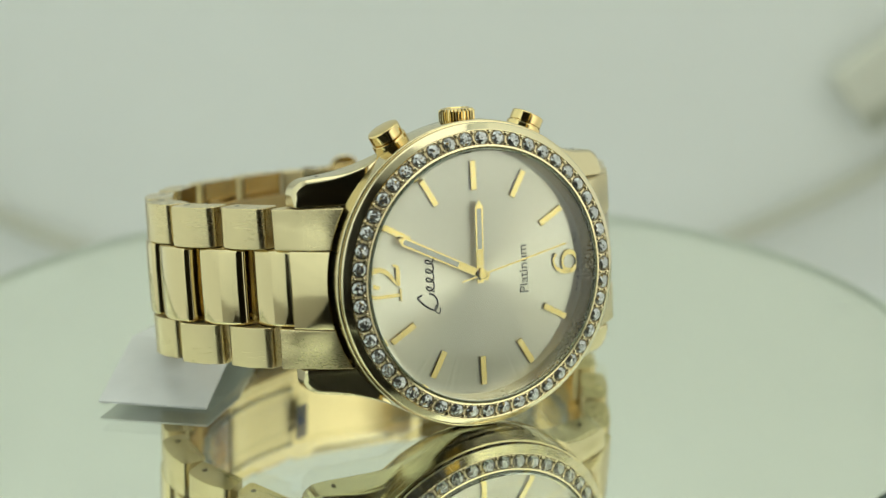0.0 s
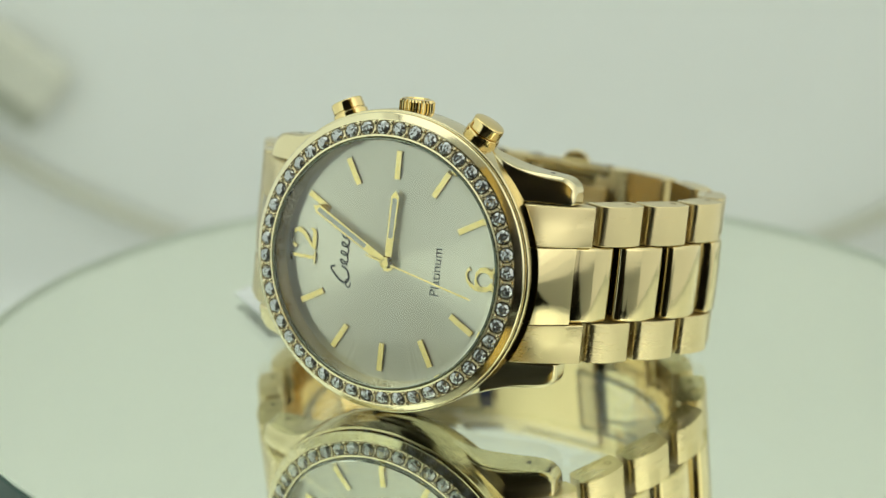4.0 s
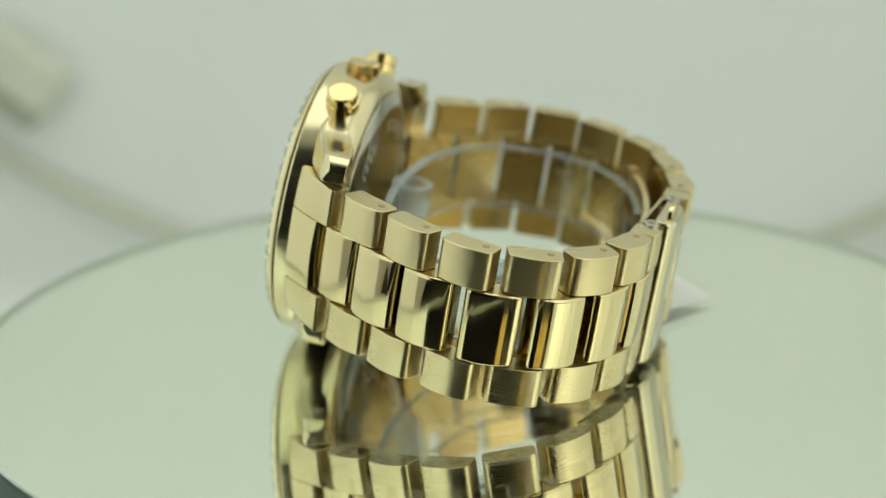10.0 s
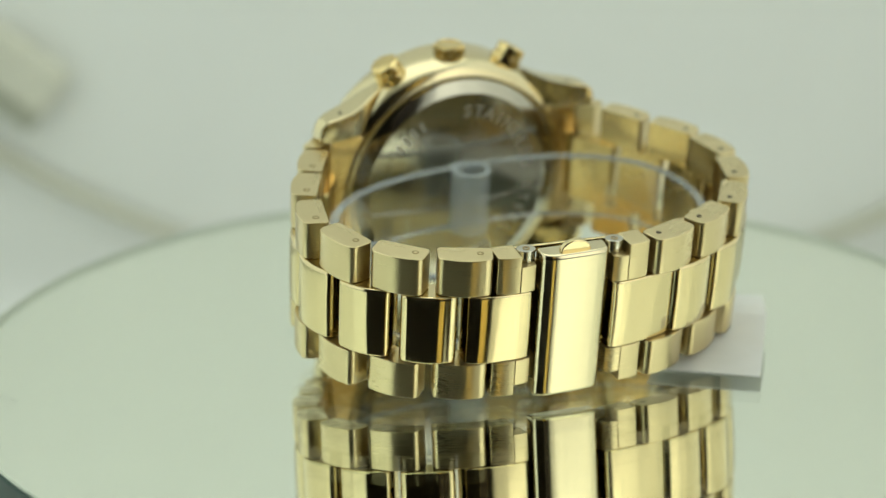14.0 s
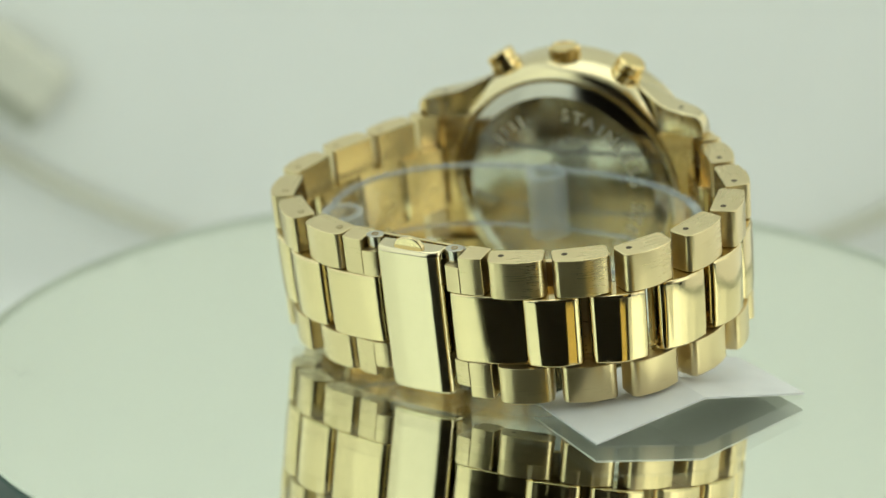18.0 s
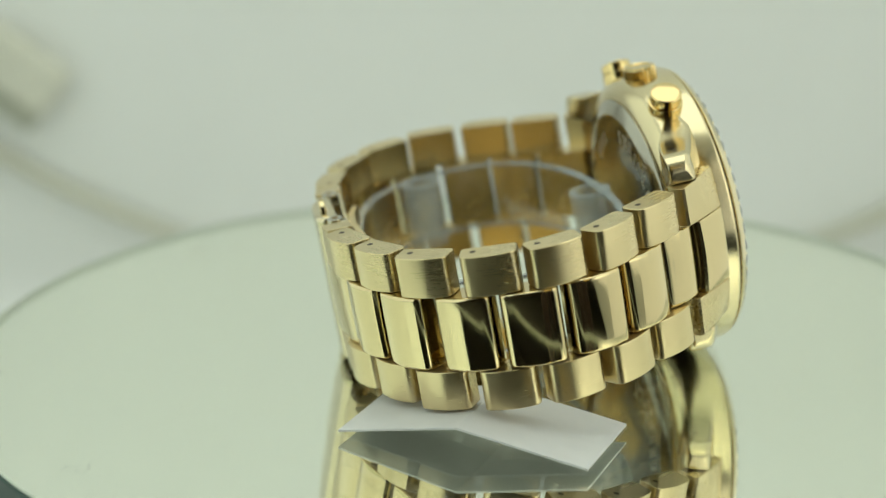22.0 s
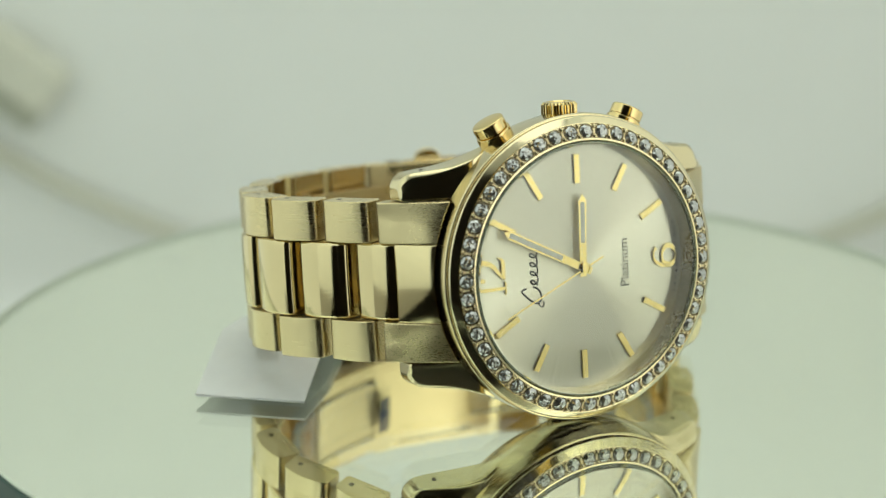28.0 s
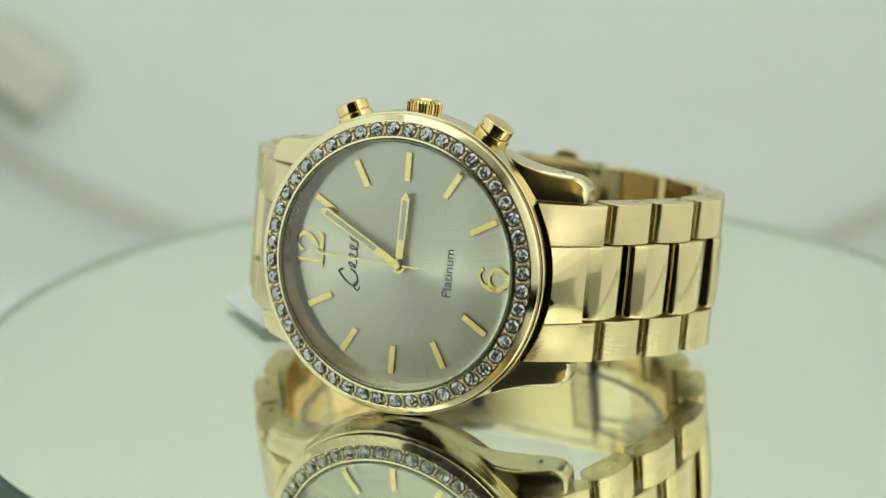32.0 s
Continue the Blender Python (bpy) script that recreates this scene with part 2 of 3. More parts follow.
def slab(profile, y0, y1, bevel=0.2, segs=2):
    """A closed profile of (x, z) in mm drawn out along y, with eased edges."""
    bm = bmesh.new()
    a = [bm.verts.new((x * MM, y0 * MM, z * MM)) for x, z in profile]
    b = [bm.verts.new((x * MM, y1 * MM, z * MM)) for x, z in profile]
    k = len(a)
    bm.faces.new(a)
    bm.faces.new(b[::-1])
    for i in range(k):
        bm.faces.new((a[i], b[i], b[(i + 1) % k], a[(i + 1) % k]))
    bmesh.ops.recalc_face_normals(bm, faces=bm.faces)
    if bevel:
        edges = [e for e in bm.edges if e.calc_face_angle(0) > radians(28)]
        bmesh.ops.bevel(bm, geom=edges, offset=bevel * MM, segments=segs, profile=0.5, affect="EDGES", clamp_overlap=True)
    return bm


def box(x0, x1, y0, y1, z0, z1, bevel=0.1, segs=2):
    return slab([(x0, z0), (x1, z0), (x1, z1), (x0, z1)], y0, y1, bevel, segs)


def cushion(profile, y0, y1, r, steps=4, inside=False, bow=0.0):
    """A profile of (x, z) in mm along y whose outer face and ends round over by r at both y ends."""
    bm = bmesh.new()
    xs = [p[0] for p in profile]
    cx, low = (min(xs) + max(xs)) / 2, min(p[1] for p in profile)
    half, high = (max(xs) - min(xs)) / 2, max(p[1] for p in profile)
    ys = []
    for i in range(steps + 1):
        t = radians(90 * i / steps)
        ys.append((r * (1 - math.sin(t)), r * (1 - math.cos(t))))
    inner = [(y0 + r + (y1 - y0 - 2 * r) * i / 8, 0.0) for i in range(1, 8)] if bow else []
    rows_ = [(y0 + out, drop) for drop, out in ys] + inner + [(y1 - out, drop) for drop, out in reversed(ys)]
    rings = []
    for y, drop in rows_:
        swell = bow * ((2 * y - y0 - y1) / (y1 - y0)) ** 2
        kx, kz = (half - 0.6 * drop) / half, (high - low - drop - swell) / (high - low)
        rings.append([bm.verts.new(((cx + (x - cx) * kx) * MM, y * MM, (low + (z - low) * kz) * MM)) for x, z in profile])
    k = len(profile)
    for p, q in zip(rings, rings[1:]):
        for j in range(k):
            bm.faces.new((p[j], p[(j + 1) % k], q[(j + 1) % k], q[j]))
    bm.faces.new(rings[0])
    bm.faces.new(rings[-1][::-1])
    if inside:
        bm.normal_update()
        bmesh.ops.recalc_face_normals(bm, faces=bm.faces)
        for f in bm.faces:
            if f.normal.z < -0.9:
                f.material_index = 1
    return bm


def rod(path, radius, n=8):
    """A round bar along a list of points in metres."""
    bm = bmesh.new()
    rings = []
    pts = [Vector(p) for p in path]
    for i, p in enumerate(pts):
        d = (pts[min(i + 1, len(pts) - 1)] - pts[max(i - 1, 0)]).normalized()
        up = Vector((0, 0, 1)) if abs(d.z) < 0.9 else Vector((1, 0, 0))
        u = d.cross(up).normalized()
        v = d.cross(u)
        rings.append([bm.verts.new(p + radius * (math.cos(6.28318 * j / n) * u + math.sin(6.28318 * j / n) * v)) for j in range(n)])
    for p, q in zip(rings, rings[1:]):
        for j in range(n):
            bm.faces.new((p[j], p[(j + 1) % n], q[(j + 1) % n], q[j]))
    bm.faces.new(rings[0])
    bm.faces.new(rings[-1][::-1])
    return bm


def ribbon(path, thick, y0, y1):
    """An upright strip along points (x, z) in mm, thick mm through, from y0 to y1."""
    pts = [Vector((x, z)) for x, z in path]
    out, inn = [], []
    for i, p in enumerate(pts):
        d = (pts[min(i + 1, len(pts) - 1)] - pts[max(i - 1, 0)]).normalized()
        nrm = Vector((-d.y, d.x))
        out.append(p + nrm * thick / 2)
        inn.append(p - nrm * thick / 2)
    bm = bmesh.new()
    ring = []
    for o, i in zip(out, inn):
        ring.append([bm.verts.new((c[0] * MM, y * MM, c[1] * MM)) for c, y in ((o, y0), (o, y1), (i, y1), (i, y0))])
    for p, q in zip(ring, ring[1:]):
        for j in range(4):
            bm.faces.new((p[j], p[(j + 1) % 4], q[(j + 1) % 4], q[j]))
    bm.faces.new(ring[0])
    bm.faces.new(ring[-1][::-1])
    bmesh.ops.recalc_face_normals(bm, faces=bm.faces)
    return bm


def tapered(path, widths, depth, closed=False, steps=6):
    """A raised stroke along points (x, y) in mm whose width changes on the way."""
    n = len(path)
    pts = []
    for i in range(n if closed else n - 1):
        p = [Vector(path[j % n] if closed else path[min(max(j, 0), n - 1)]) for j in (i - 1, i, i + 1, i + 2)]
        w = widths[i], widths[(i + 1) % n]
        for k in range(steps):
            t = k / steps
            q = 0.5 * (2 * p[1] + (p[2] - p[0]) * t + (2 * p[0] - 5 * p[1] + 4 * p[2] - p[3]) * t * t + (3 * p[1] - p[0] - 3 * p[2] + p[3]) * t ** 3)
            pts.append((q, w[0] + (w[1] - w[0]) * t))
    if not closed:
        pts.append((Vector(path[-1]), widths[-1]))
    bm = bmesh.new()
    rings, m = [], len(pts)
    for i, (q, w) in enumerate(pts):
        a, b = (pts[(i - 1) % m][0], pts[(i + 1) % m][0]) if closed else (pts[max(i - 1, 0)][0], pts[min(i + 1, m - 1)][0])
        d = (b - a).normalized()
        nrm = Vector((-d.y, d.x)) * w / 2
        rings.append([bm.verts.new(((q.x + s_ * nrm.x) * MM, (q.y + s_ * nrm.y) * MM, z * MM)) for s_, z in ((1, 0), (0.94, depth), (-0.94, depth), (-1, 0))])
    for i in range(m if closed else m - 1):
        p, q = rings[i], rings[(i + 1) % m]
        for j in range(4):
            bm.faces.new((p[j], p[(j + 1) % 4], q[(j + 1) % 4], q[j]))
    if not closed:
        bm.faces.new(rings[0])
        bm.faces.new(rings[-1][::-1])
    return bm


def lettering(text, size, depth, material, name, bold=0.0):
    """Raised letters as a mesh, centred, x to the right, size in mm."""
    cu = bpy.data.curves.new(name, "FONT")
    cu.body, cu.size, cu.extrude, cu.offset = text, size * MM, depth * MM, bold * MM
    cu.align_x, cu.align_y = "CENTER", "CENTER"
    ob = bpy.data.objects.new(name, cu)
    scene.collection.objects.link(ob)
    bpy.context.view_layer.update()
    me = bpy.data.meshes.new_from_object(ob.evaluated_get(bpy.context.evaluated_depsgraph_get()))
    bpy.data.objects.remove(ob)
    me.materials.clear()
    me.materials.append(material)
    return me


def empty(name):
    ob = new(name)
    ob.empty_display_size = 0.01
    return ob


# ---- the light tent and the room round it ----
def tent():
    """White fabric box, open to the camera, with a rounded sweep from the floor to the back."""
    def sheet(name, pts, label, thick=0.003):
        bm = bmesh.new()
        vs = [bm.verts.new(p) for p in pts]
        bm.faces.new(vs)
        r = bmesh.ops.extrude_face_region(bm, geom=list(bm.faces))
        nrm = (vs[1].co - vs[0].co).cross(vs[2].co - vs[0].co).normalized()
        bmesh.ops.translate(bm, verts=[g for g in r["geom"] if isinstance(g, bmesh.types.BMVert)], vec=nrm * thick)
        ob = new(name, mesh_of(name, bm, fabric))
        return tagged(ob, label, "wall", kind="structure")
    X, Y0, Y1, Z0, Z1 = 0.245, -0.348, BACK, FLOOR, 0.56
    sheet("wall_west", [(-X, -0.12, Z0), (-X, Y0 + 0.034, -0.02), (-X, Y0 + 0.034, Z1), (-X, Y1, Z1), (-X, Y1, Z0)], "white fabric side of the light tent")
    sheet("wall_east", [(X, -0.12, Z0), (X, Y1, Z0), (X, Y1, Z1), (X, Y0, Z1), (X, Y0, -0.02)], "white fabric side of the light tent")
    sheet("ceiling", [(-X, Y0, Z1), (X, Y0, Z1), (X, Y1, Z1), (-X, Y1, Z1)], "white fabric top of the light tent")
    # floor and back in one sweep
    bm = bmesh.new()
    prof = [(-0.12, Z0)] + [(Y1 - 0.012 + 0.012 * math.sin(a), Z0 + 0.012 - 0.012 * math.cos(a)) for a in
                         [radians(10 * i) for i in range(10)]] + [(Y1, Z1)]
    rows_ = [[bm.verts.new((x, y, z)) for y, z in prof] for x in (-X, X)]
    for i in range(len(prof) - 1):
        bm.faces.new((rows_[0][i], rows_[1][i], rows_[1][i + 1], rows_[0][i + 1]))
    r = bmesh.ops.extrude_face_region(bm, geom=list(bm.faces))
    bmesh.ops.translate(bm, verts=[g for g in r["geom"] if isinstance(g, bmesh.types.BMVert)], vec=(0, 0.003, -0.003))
    ob = new("backdrop", mesh_of("backdrop", bm, fabric))
    tagged(ob, "white seamless fabric sweep of the light tent", "backdrop", kind="structure")


FLOOR = -0.100
BACK = 0.295
tent()


def room():
    """Plain dim room that closes the place behind the camera."""
    bm = bmesh.new()
    bmesh.ops.create_cube(bm, size=1.0)
    bmesh.ops.scale(bm, verts=bm.verts, vec=(3.2, 3.4, 2.4))
    bmesh.ops.translate(bm, verts=bm.verts, vec=(0, -0.6, 0.35))
    bmesh.ops.reverse_faces(bm, faces=bm.faces)
    me = bpy.data.meshes.new("room_walls")
    bm.to_mesh(me)
    bm.free()
    me.materials.append(wall_mat)
    tagged(new("room_walls", me), "dim plain room beyond the open tent", "wall", kind="structure")
    bm = bmesh.new()
    bmesh.ops.create_cube(bm, size=1.0)
    bmesh.ops.scale(bm, verts=bm.verts, vec=(1.2, 1.0, 0.04))
    bmesh.ops.translate(bm, verts=bm.verts, vec=(0, -0.05, FLOOR - 0.026))
    tagged(new("table_top", mesh_of("table_top", bm, dark_table)), "dark plain table under the light tent", "table", kind="structure")


room()


def tent_trim():
    """The sagging sewn seam across the back of the tent, and two padded tabs above it."""
    pts = []
    for i in range(61):
        x = -0.24 + 0.48 * i / 60
        pts.append((x, BACK - 0.0035, min(-0.095 + 1.92 * x * x, 0.04 + 0.3 * abs(x))))
    tagged(new("trim_seam", mesh_of("trim_seam", rod(pts, 0.0022, 8), piping)), "beige piped seam of the tent fabric", "trim", kind="structure")
    for side in (-1, 1):
        ob = empty("fabric_tab")
        part("pad", slab([(-14.5, 7), (14.5, 7), (14.5, 24), (-14.5, 24)], -4.0, 6.0, 2.5, 3), velcro, ob, "beige padded part")
        # the lowest third of the tab is a darker olive
        part("lower_band", slab([(-14.0, 0), (14.0, 0), (14.0, 7.2), (-14.0, 7.2)], 0.0, 6.0, 1.5, 2), lower_band_mat, ob, "darker olive lower band")
        ob.matrix_world = Matrix.Translation((side * 0.149, BACK - 0.0065, -0.0235)) @ pose(0, 0, 0, 0, -37 * side, 0) @ Matrix.Translation((0, 0, -0.012))
        tagged(ob, "beige padded fabric tab sewn to the tent", "tab", "tent tabs")


tent_trim()


def upright():
    """Unseen tan wooden upright beside the open front; the polished links mirror it."""
    ob = new("wooden_upright", mesh_of("wooden_upright", slab([(-28, 160), (28, 160), (28, 560), (-28, 560)], -9, 9, 2, 2), oak))
    # dark lower part added so that low reflections stay dark
    part("reflection_mask", slab([(-28, -100), (28, -100), (28, 160), (-28, 160)], -9, 9, 2, 2), dark_mask, ob, "dark lower part added to keep low reflections dark")
    ob.matrix_world = Matrix.Translation((0.150, -0.325, 0)) @ pose(0, 0, 0, 0, 0, 27)
    tagged(ob, "tan wooden upright beside the tent's open front", "post", kind="structure")


upright()


# ---- the turntable ----
def turntable():
    base = empty("turntable")
    tagged(base, "round tan ribbed turntable base under a mirror disc", "turntable")
    R = 80.8
    part("base_drum", lathe([(0, -100), (R - 3, -100), (R - 3, -4.05), (0, -4.05)], 96), dark_rib, base)
    bm = bmesh.new()
    for i in range(300):
        a = 6.28318 * i / 300
        m = Matrix.Rotation(a, 4, "Z") @ Matrix.Translation(((R - 2.2) * MM, 0, -52 * MM))
        bmesh.ops.create_cube(bm, size=1.0, matrix=m @ Matrix.Diagonal((2.4 * MM, 1.25 * MM, 95.8 * MM, 1)))
    ob = part("ribbed_band", bm, wood, base, "tan ribbed band with dark grooves")
    ob["kind"] = "stuff"
    return base


def mirror_disc():
    root = empty("mirror_disc")
    tagged(root, "thick round mirror disc with a green glass edge", "mirror")
    R, T = 80.2, 3.2
    part("glass", lathe([(0, 0), (R - 0.7, 0), (R - 0.45, -0.12), (R - 0.4, -0.4), (R - 0.4, -T), (0, -T)], 160), mirror_glass, root, "clear greenish glass").visible_shadow = False
    part("silvering", lathe([(0, 0.15 - T), (R - 0.76, 0.15 - T), (R - 0.76, 0.05 - T), (0, 0.05 - T)], 160), silver, root, "silver backing with dark specks near the rim")
    part("ground_edge", lathe([(R - 0.4, -0.35), (R - 0.1, -0.45), (R, -0.7), (R, -4.0), (R - 0.4, -4.0)], 160), green_edge, root, "dark green ground edge")
    # pale ring inside the rim: light through the glass edge put into its colour
    part("edge_light_ring", lathe([(R - 0.75, -0.25), (R - 0.5, -0.2), (R - 0.5, -T + 0.02), (R - 0.75, -T + 0.02)], 160), edge_light_mat, root, "pale ring inside the glass edge, coloured as light through it")
    part("backing_board", lathe([(0, -T - 0.05), (R - 0.5, -T - 0.05), (R - 0.5, -3.98), (0, -3.98)], 96), dark_rib, root)
    return root


turntable()
mirror = mirror_disc()


# ---- the watch: x to six o'clock, y to three o'clock (the crown), z out of the dial ----
watch = empty("wrist_watch")
tagged(watch, "gold-tone bracelet watch with a rhinestone bezel lying on its side", "watch")


def clock_angle(minute):
    """Angle about z, from the x axis, of a minute on the dial."""
    return radians(90 - (minute - 15) * 6)


def at_minute(minute, r, z=0.0):
    a = clock_angle(minute)
    return Matrix.Translation((r * MM * math.cos(a), r * MM * math.sin(a), z * MM)) @ Matrix.Rotation(a, 4, "Z")


DOME = 0.3


def case_parts():
    part("case", lathe([(17.1, 1.0), (19.9, 1.05), (20.55, 1.04), (20.7, 1.0), (20.8, 0.92), (20.85, 0.8), (20.86, 0.6), (20.86, -0.5), (20.85, -3.0), (20.4, -5.2), (19.6, -6.6), (18.6, -7.2),
                        (17.7, -7.2), (16.9, -6.6)], 160), gold_case, watch, "polished gold case middle")
    back = part("case_back", lathe([(0, -6.2), (17.75, -6.2), (17.65, -7.35), (17.4, -7.6), (15.7, -8.2), (15.5, -8.2), (15.4, -8.05), (0, -8.05)], 128), steel, watch,
                "steel case back with engraved lettering")
    for i, ch in enumerate("STAINLESS STEEL BACK"):
        if ch == " ":
            continue
        a = radians(96 + 9.2 * i)
        me = lettering(ch, 2.8, 0.02, etched, "engraved_letter", 0.03)
        part("engraved_letter", me, etched, back, m=Matrix.Translation((12.6 * MM * math.cos(a), 12.6 * MM * math.sin(a), -8.075 * MM))
             @ Matrix.Rotation(a - radians(90), 4, "Z") @ Matrix.Rotation(radians(180), 4, "Y"))
    # the rest of the engraved ring is too faint to read
    bar = mesh_of("engraved_bar", box(-0.3, 0.3, -0.9, 0.9, 0.0, 0.03, 0.0), etched)
    for i in range(4):
        a = radians(60 - 7.5 * i)
        part("engraved_bar", bar, etched, back, m=Matrix.Translation((12.6 * MM * math.cos(a), 12.6 * MM * math.sin(a), -8.085 * MM)) @ Matrix.Rotation(a - radians(90), 4, "Z"))
    # bezel with a channel for the stones
    bezel = part("bezel", lathe([(17.1, 2.75), (17.35, 3.0), (17.6, 2.98), (17.66, 2.8), (19.4, 2.3), (19.44, 2.4), (19.52, 2.44), (19.6, 2.42), (19.66, 2.37), (20.0, 2.07), (20.34, 1.76), (20.42, 1.69), (20.5, 1.58), (20.52, 1.48), (20.42, 1.33), (20.2, 1.24), (19.8, 1.2), (17.15, 1.2), (17.05, 2.3)], 192), gold_bezel, watch, "gold bezel set with clear rhinestones")
    part("stone_channel", lathe([(17.68, 2.86), (19.36, 2.37), (19.36, 2.2), (17.68, 2.6)], 192), gold_matt, bezel, "matt gold setting between the stones")
    # dark ring in the bezel gap: the recess's shade put into colour
    part("bezel_gap_shade", lathe([(17.2, 1.03), (20.0, 1.03), (20.0, 1.22), (17.2, 1.22)], 128), dark_metal, watch, "dark ring for the shade in the gap under the bezel")
    # stones
    rnd = random.Random(4)
    cuts = []
    for variant in range(4):
        bm = bmesh.new()
        k = 8

        def ring(r, z, n, shift, wob):
            out = []
            for i in range(n):
                q = r + rnd.uniform(-wob, wob)
                out.append(bm.verts.new((q * MM * math.cos(6.28318 * (i + shift) / n), q * MM * math.sin(6.28318 * (i + shift) / n), (z + rnd.uniform(-wob, wob)) * MM)))
            return out
        low, gird = ring(0.96, -0.4, 2 * k, 0, 0), ring(0.96, 0.04, 2 * k, 0, 0)
        mid, top = ring(0.80, 0.27, k, 0.5, 0.05), ring(0.56, 0.42, k, 0, 0.06)
        star = ring(0.29, 0.42, k, 0.5, 0.07)
        cen = bm.verts.new((rnd.uniform(-.08, .08) * MM, rnd.uniform(-.08, .08) * MM, 0.44 * MM))
        for i in range(2 * k):
            bm.faces.new((low[i], low[(i + 1) % (2 * k)], gird[(i + 1) % (2 * k)], gird[i]))
        for i in range(k):
            j = (i + 1) % k
            bm.faces.new((gird[2 * i], gird[2 * i + 1], mid[i]))
            bm.faces.new((gird[2 * i + 1], gird[(2 * i + 2) % (2 * k)], mid[i]))
            bm.faces.new((gird[2 * i], mid[i], top[i]))
            bm.faces.new((gird[2 * i], top[i], mid[(i - 1) % k]))
            bm.faces.new((top[i], mid[i], top[j]))
            bm.faces.new((top[i], top[j], star[i]))
            bm.faces.new((star[i], top[j], star[j]))
            bm.faces.new((star[i], star[j], cen))
        cuts.append(mesh_of("rhinestone", bm, stone_mat, 1))
    bm = bmesh.new()
    bmesh.ops.create_icosphere(bm, subdivisions=1, radius=0.36 * MM)
    bead = mesh_of("prong", bm, gold_satin, 60)
    # dark rings round the stones: shade in the setting's gaps put into colour
    gap_shade_ring = mesh_of("stone_gap_shade", lathe([(0.9, -0.2), (1.08, -0.2), (1.08, 0.1), (0.9, 0.1)], 20), gap_shade_mat)
    tilt = Matrix.Rotation(radians(16), 4, "Y")
    for i in range(48):
        mnt = 60 * i / 48 + 0.3
        m = at_minute(mnt, 18.5, 2.58) @ tilt
        part("stone_gap_shade", gap_shade_ring, gap_shade_mat, bezel, m=at_minute(mnt, 18.5, 2.53) @ tilt)
        part("rhinestone", cuts[i % 4], stone_mat, bezel, m=m @ Matrix.Rotation(rnd.uniform(0, 6.28), 4, "Z") @ Matrix.Rotation(radians(rnd.uniform(-7, 7)), 4, "X"))
        for r, z in ((17.9, 2.80), (19.15, 2.42)):
            part("prong", bead, gold, bezel, m=at_minute(mnt + 30 / 48, r, z))
    # dial, flange and crystal
    part("flange", lathe([(16.4, 0.0), (17.0, 0.0), (17.0, 2.25), (16.75, 2.25)], 160), flange_metal, watch, "polished inner ring round the dial")
    part("crystal", lathe([(r, 3.38 + DOME * (1 - (r / 16.95) ** 2)) for r in [1.7 * i for i in range(10)] + [16.5]] + [(16.8, 3.3), (16.95, 3.1), (16.95, 2.8)]
                          + [(r, 2.2 + DOME * (1 - (r / 16.95) ** 2)) for r in [16.95] + [1.7 * i for i in range(9, -1, -1)]], 128), crystal_mat, watch, "thick clear glass standing proud of the bezel").visible_shadow = False
    part("crystal_rim", lathe([(16.98, 3.16), (17.05, 3.14), (17.14, 3.02), (17.14, 2.76), (16.98, 2.76)], 128), rim_mat, watch, "pale green ground rim of the glass").visible_shadow = False
    dial = part("dial", lathe([(0, 0), (16.95, 0), (16.95, -0.5), (0, -0.5)], 160), dial_mat, watch, "champagne silver sunburst dial")
    bar = mesh_of("hour_marker", box(-1.95, 1.95, -0.42, 0.42, 0.0, 0.34, 0.03, 1), marker_gold)
    for h in (1, 2, 3, 4, 5, 7, 8, 9, 10, 11):
        part("hour_marker", bar, marker_gold, dial, m=at_minute(5 * h, 13.35, 0.0))
    up = Matrix.Rotation(radians(90), 4, "Z")
    def numeral(name, strokes, x, y, label):
        root = None
        for path, widths, closed in strokes:
            ob = part(name if root is None else "numeral_stroke", tapered(path, widths, 0.3, closed), marker_gold, dial if root is None else root, label if root is None else "",
                      m=Matrix.Translation((x * MM, y * MM, 0)) @ up if root is None else None)
            root = root or ob
    numeral("numeral_twelve", [
        ([(-1.5, 1.95), (-1.5, 0.0), (-1.5, -1.95)], [0.46, 0.46, 0.46], False),
        ([(-2.35, 1.62), (-1.95, 1.78), (-1.45, 1.95)], [0.22, 0.30, 0.34], False),
        ([(-2.35, -1.98), (-1.5, -1.98), (-0.65, -1.98)], [0.24, 0.24, 0.24], False),
        ([(-0.28, 1.02), (0.08, 1.62), (0.85, 1.92), (1.75, 1.66), (2.12, 0.85), (1.55, -0.25), (0.40, -1.15), (-0.22, -1.72)], [0.58, 0.42, 0.30, 0.52, 0.74, 0.62, 0.42, 0.26], False),
        ([(-0.30, -1.75), (0.75, -1.72), (1.85, -1.72), (2.35, -1.55), (2.56, -1.02)], [0.52, 0.62, 0.60, 0.42, 0.20], False)], -13.65, 0.1, "raised gold 12")
    bowl = [(1.33 * math.cos(radians(15 * i)), -0.68 + 1.14 * math.sin(radians(15 * i))) for i in range(24)]
    numeral("numeral_six", [
        (bowl, [0.30 + 0.46 * abs(math.cos(radians(15 * i))) ** 1.5 for i in range(24)], True),
        ([(-1.36, -0.75), (-1.30, 0.35), (-0.80, 1.35), (0.15, 1.86), (0.85, 1.72), (1.20, 1.38)], [0.60, 0.66, 0.46, 0.24, 0.30, 0.60], False)], 13.55, 0.0, "raised gold 6")
    part("dial_word", lettering("Platinum", 1.95, 0.01, grey_ink, "dial_word", 0.008), grey_ink, dial, "small grey printed word",
         m=Matrix.Translation((7.1 * MM, -0.2 * MM, 0.02 * MM)) @ up)
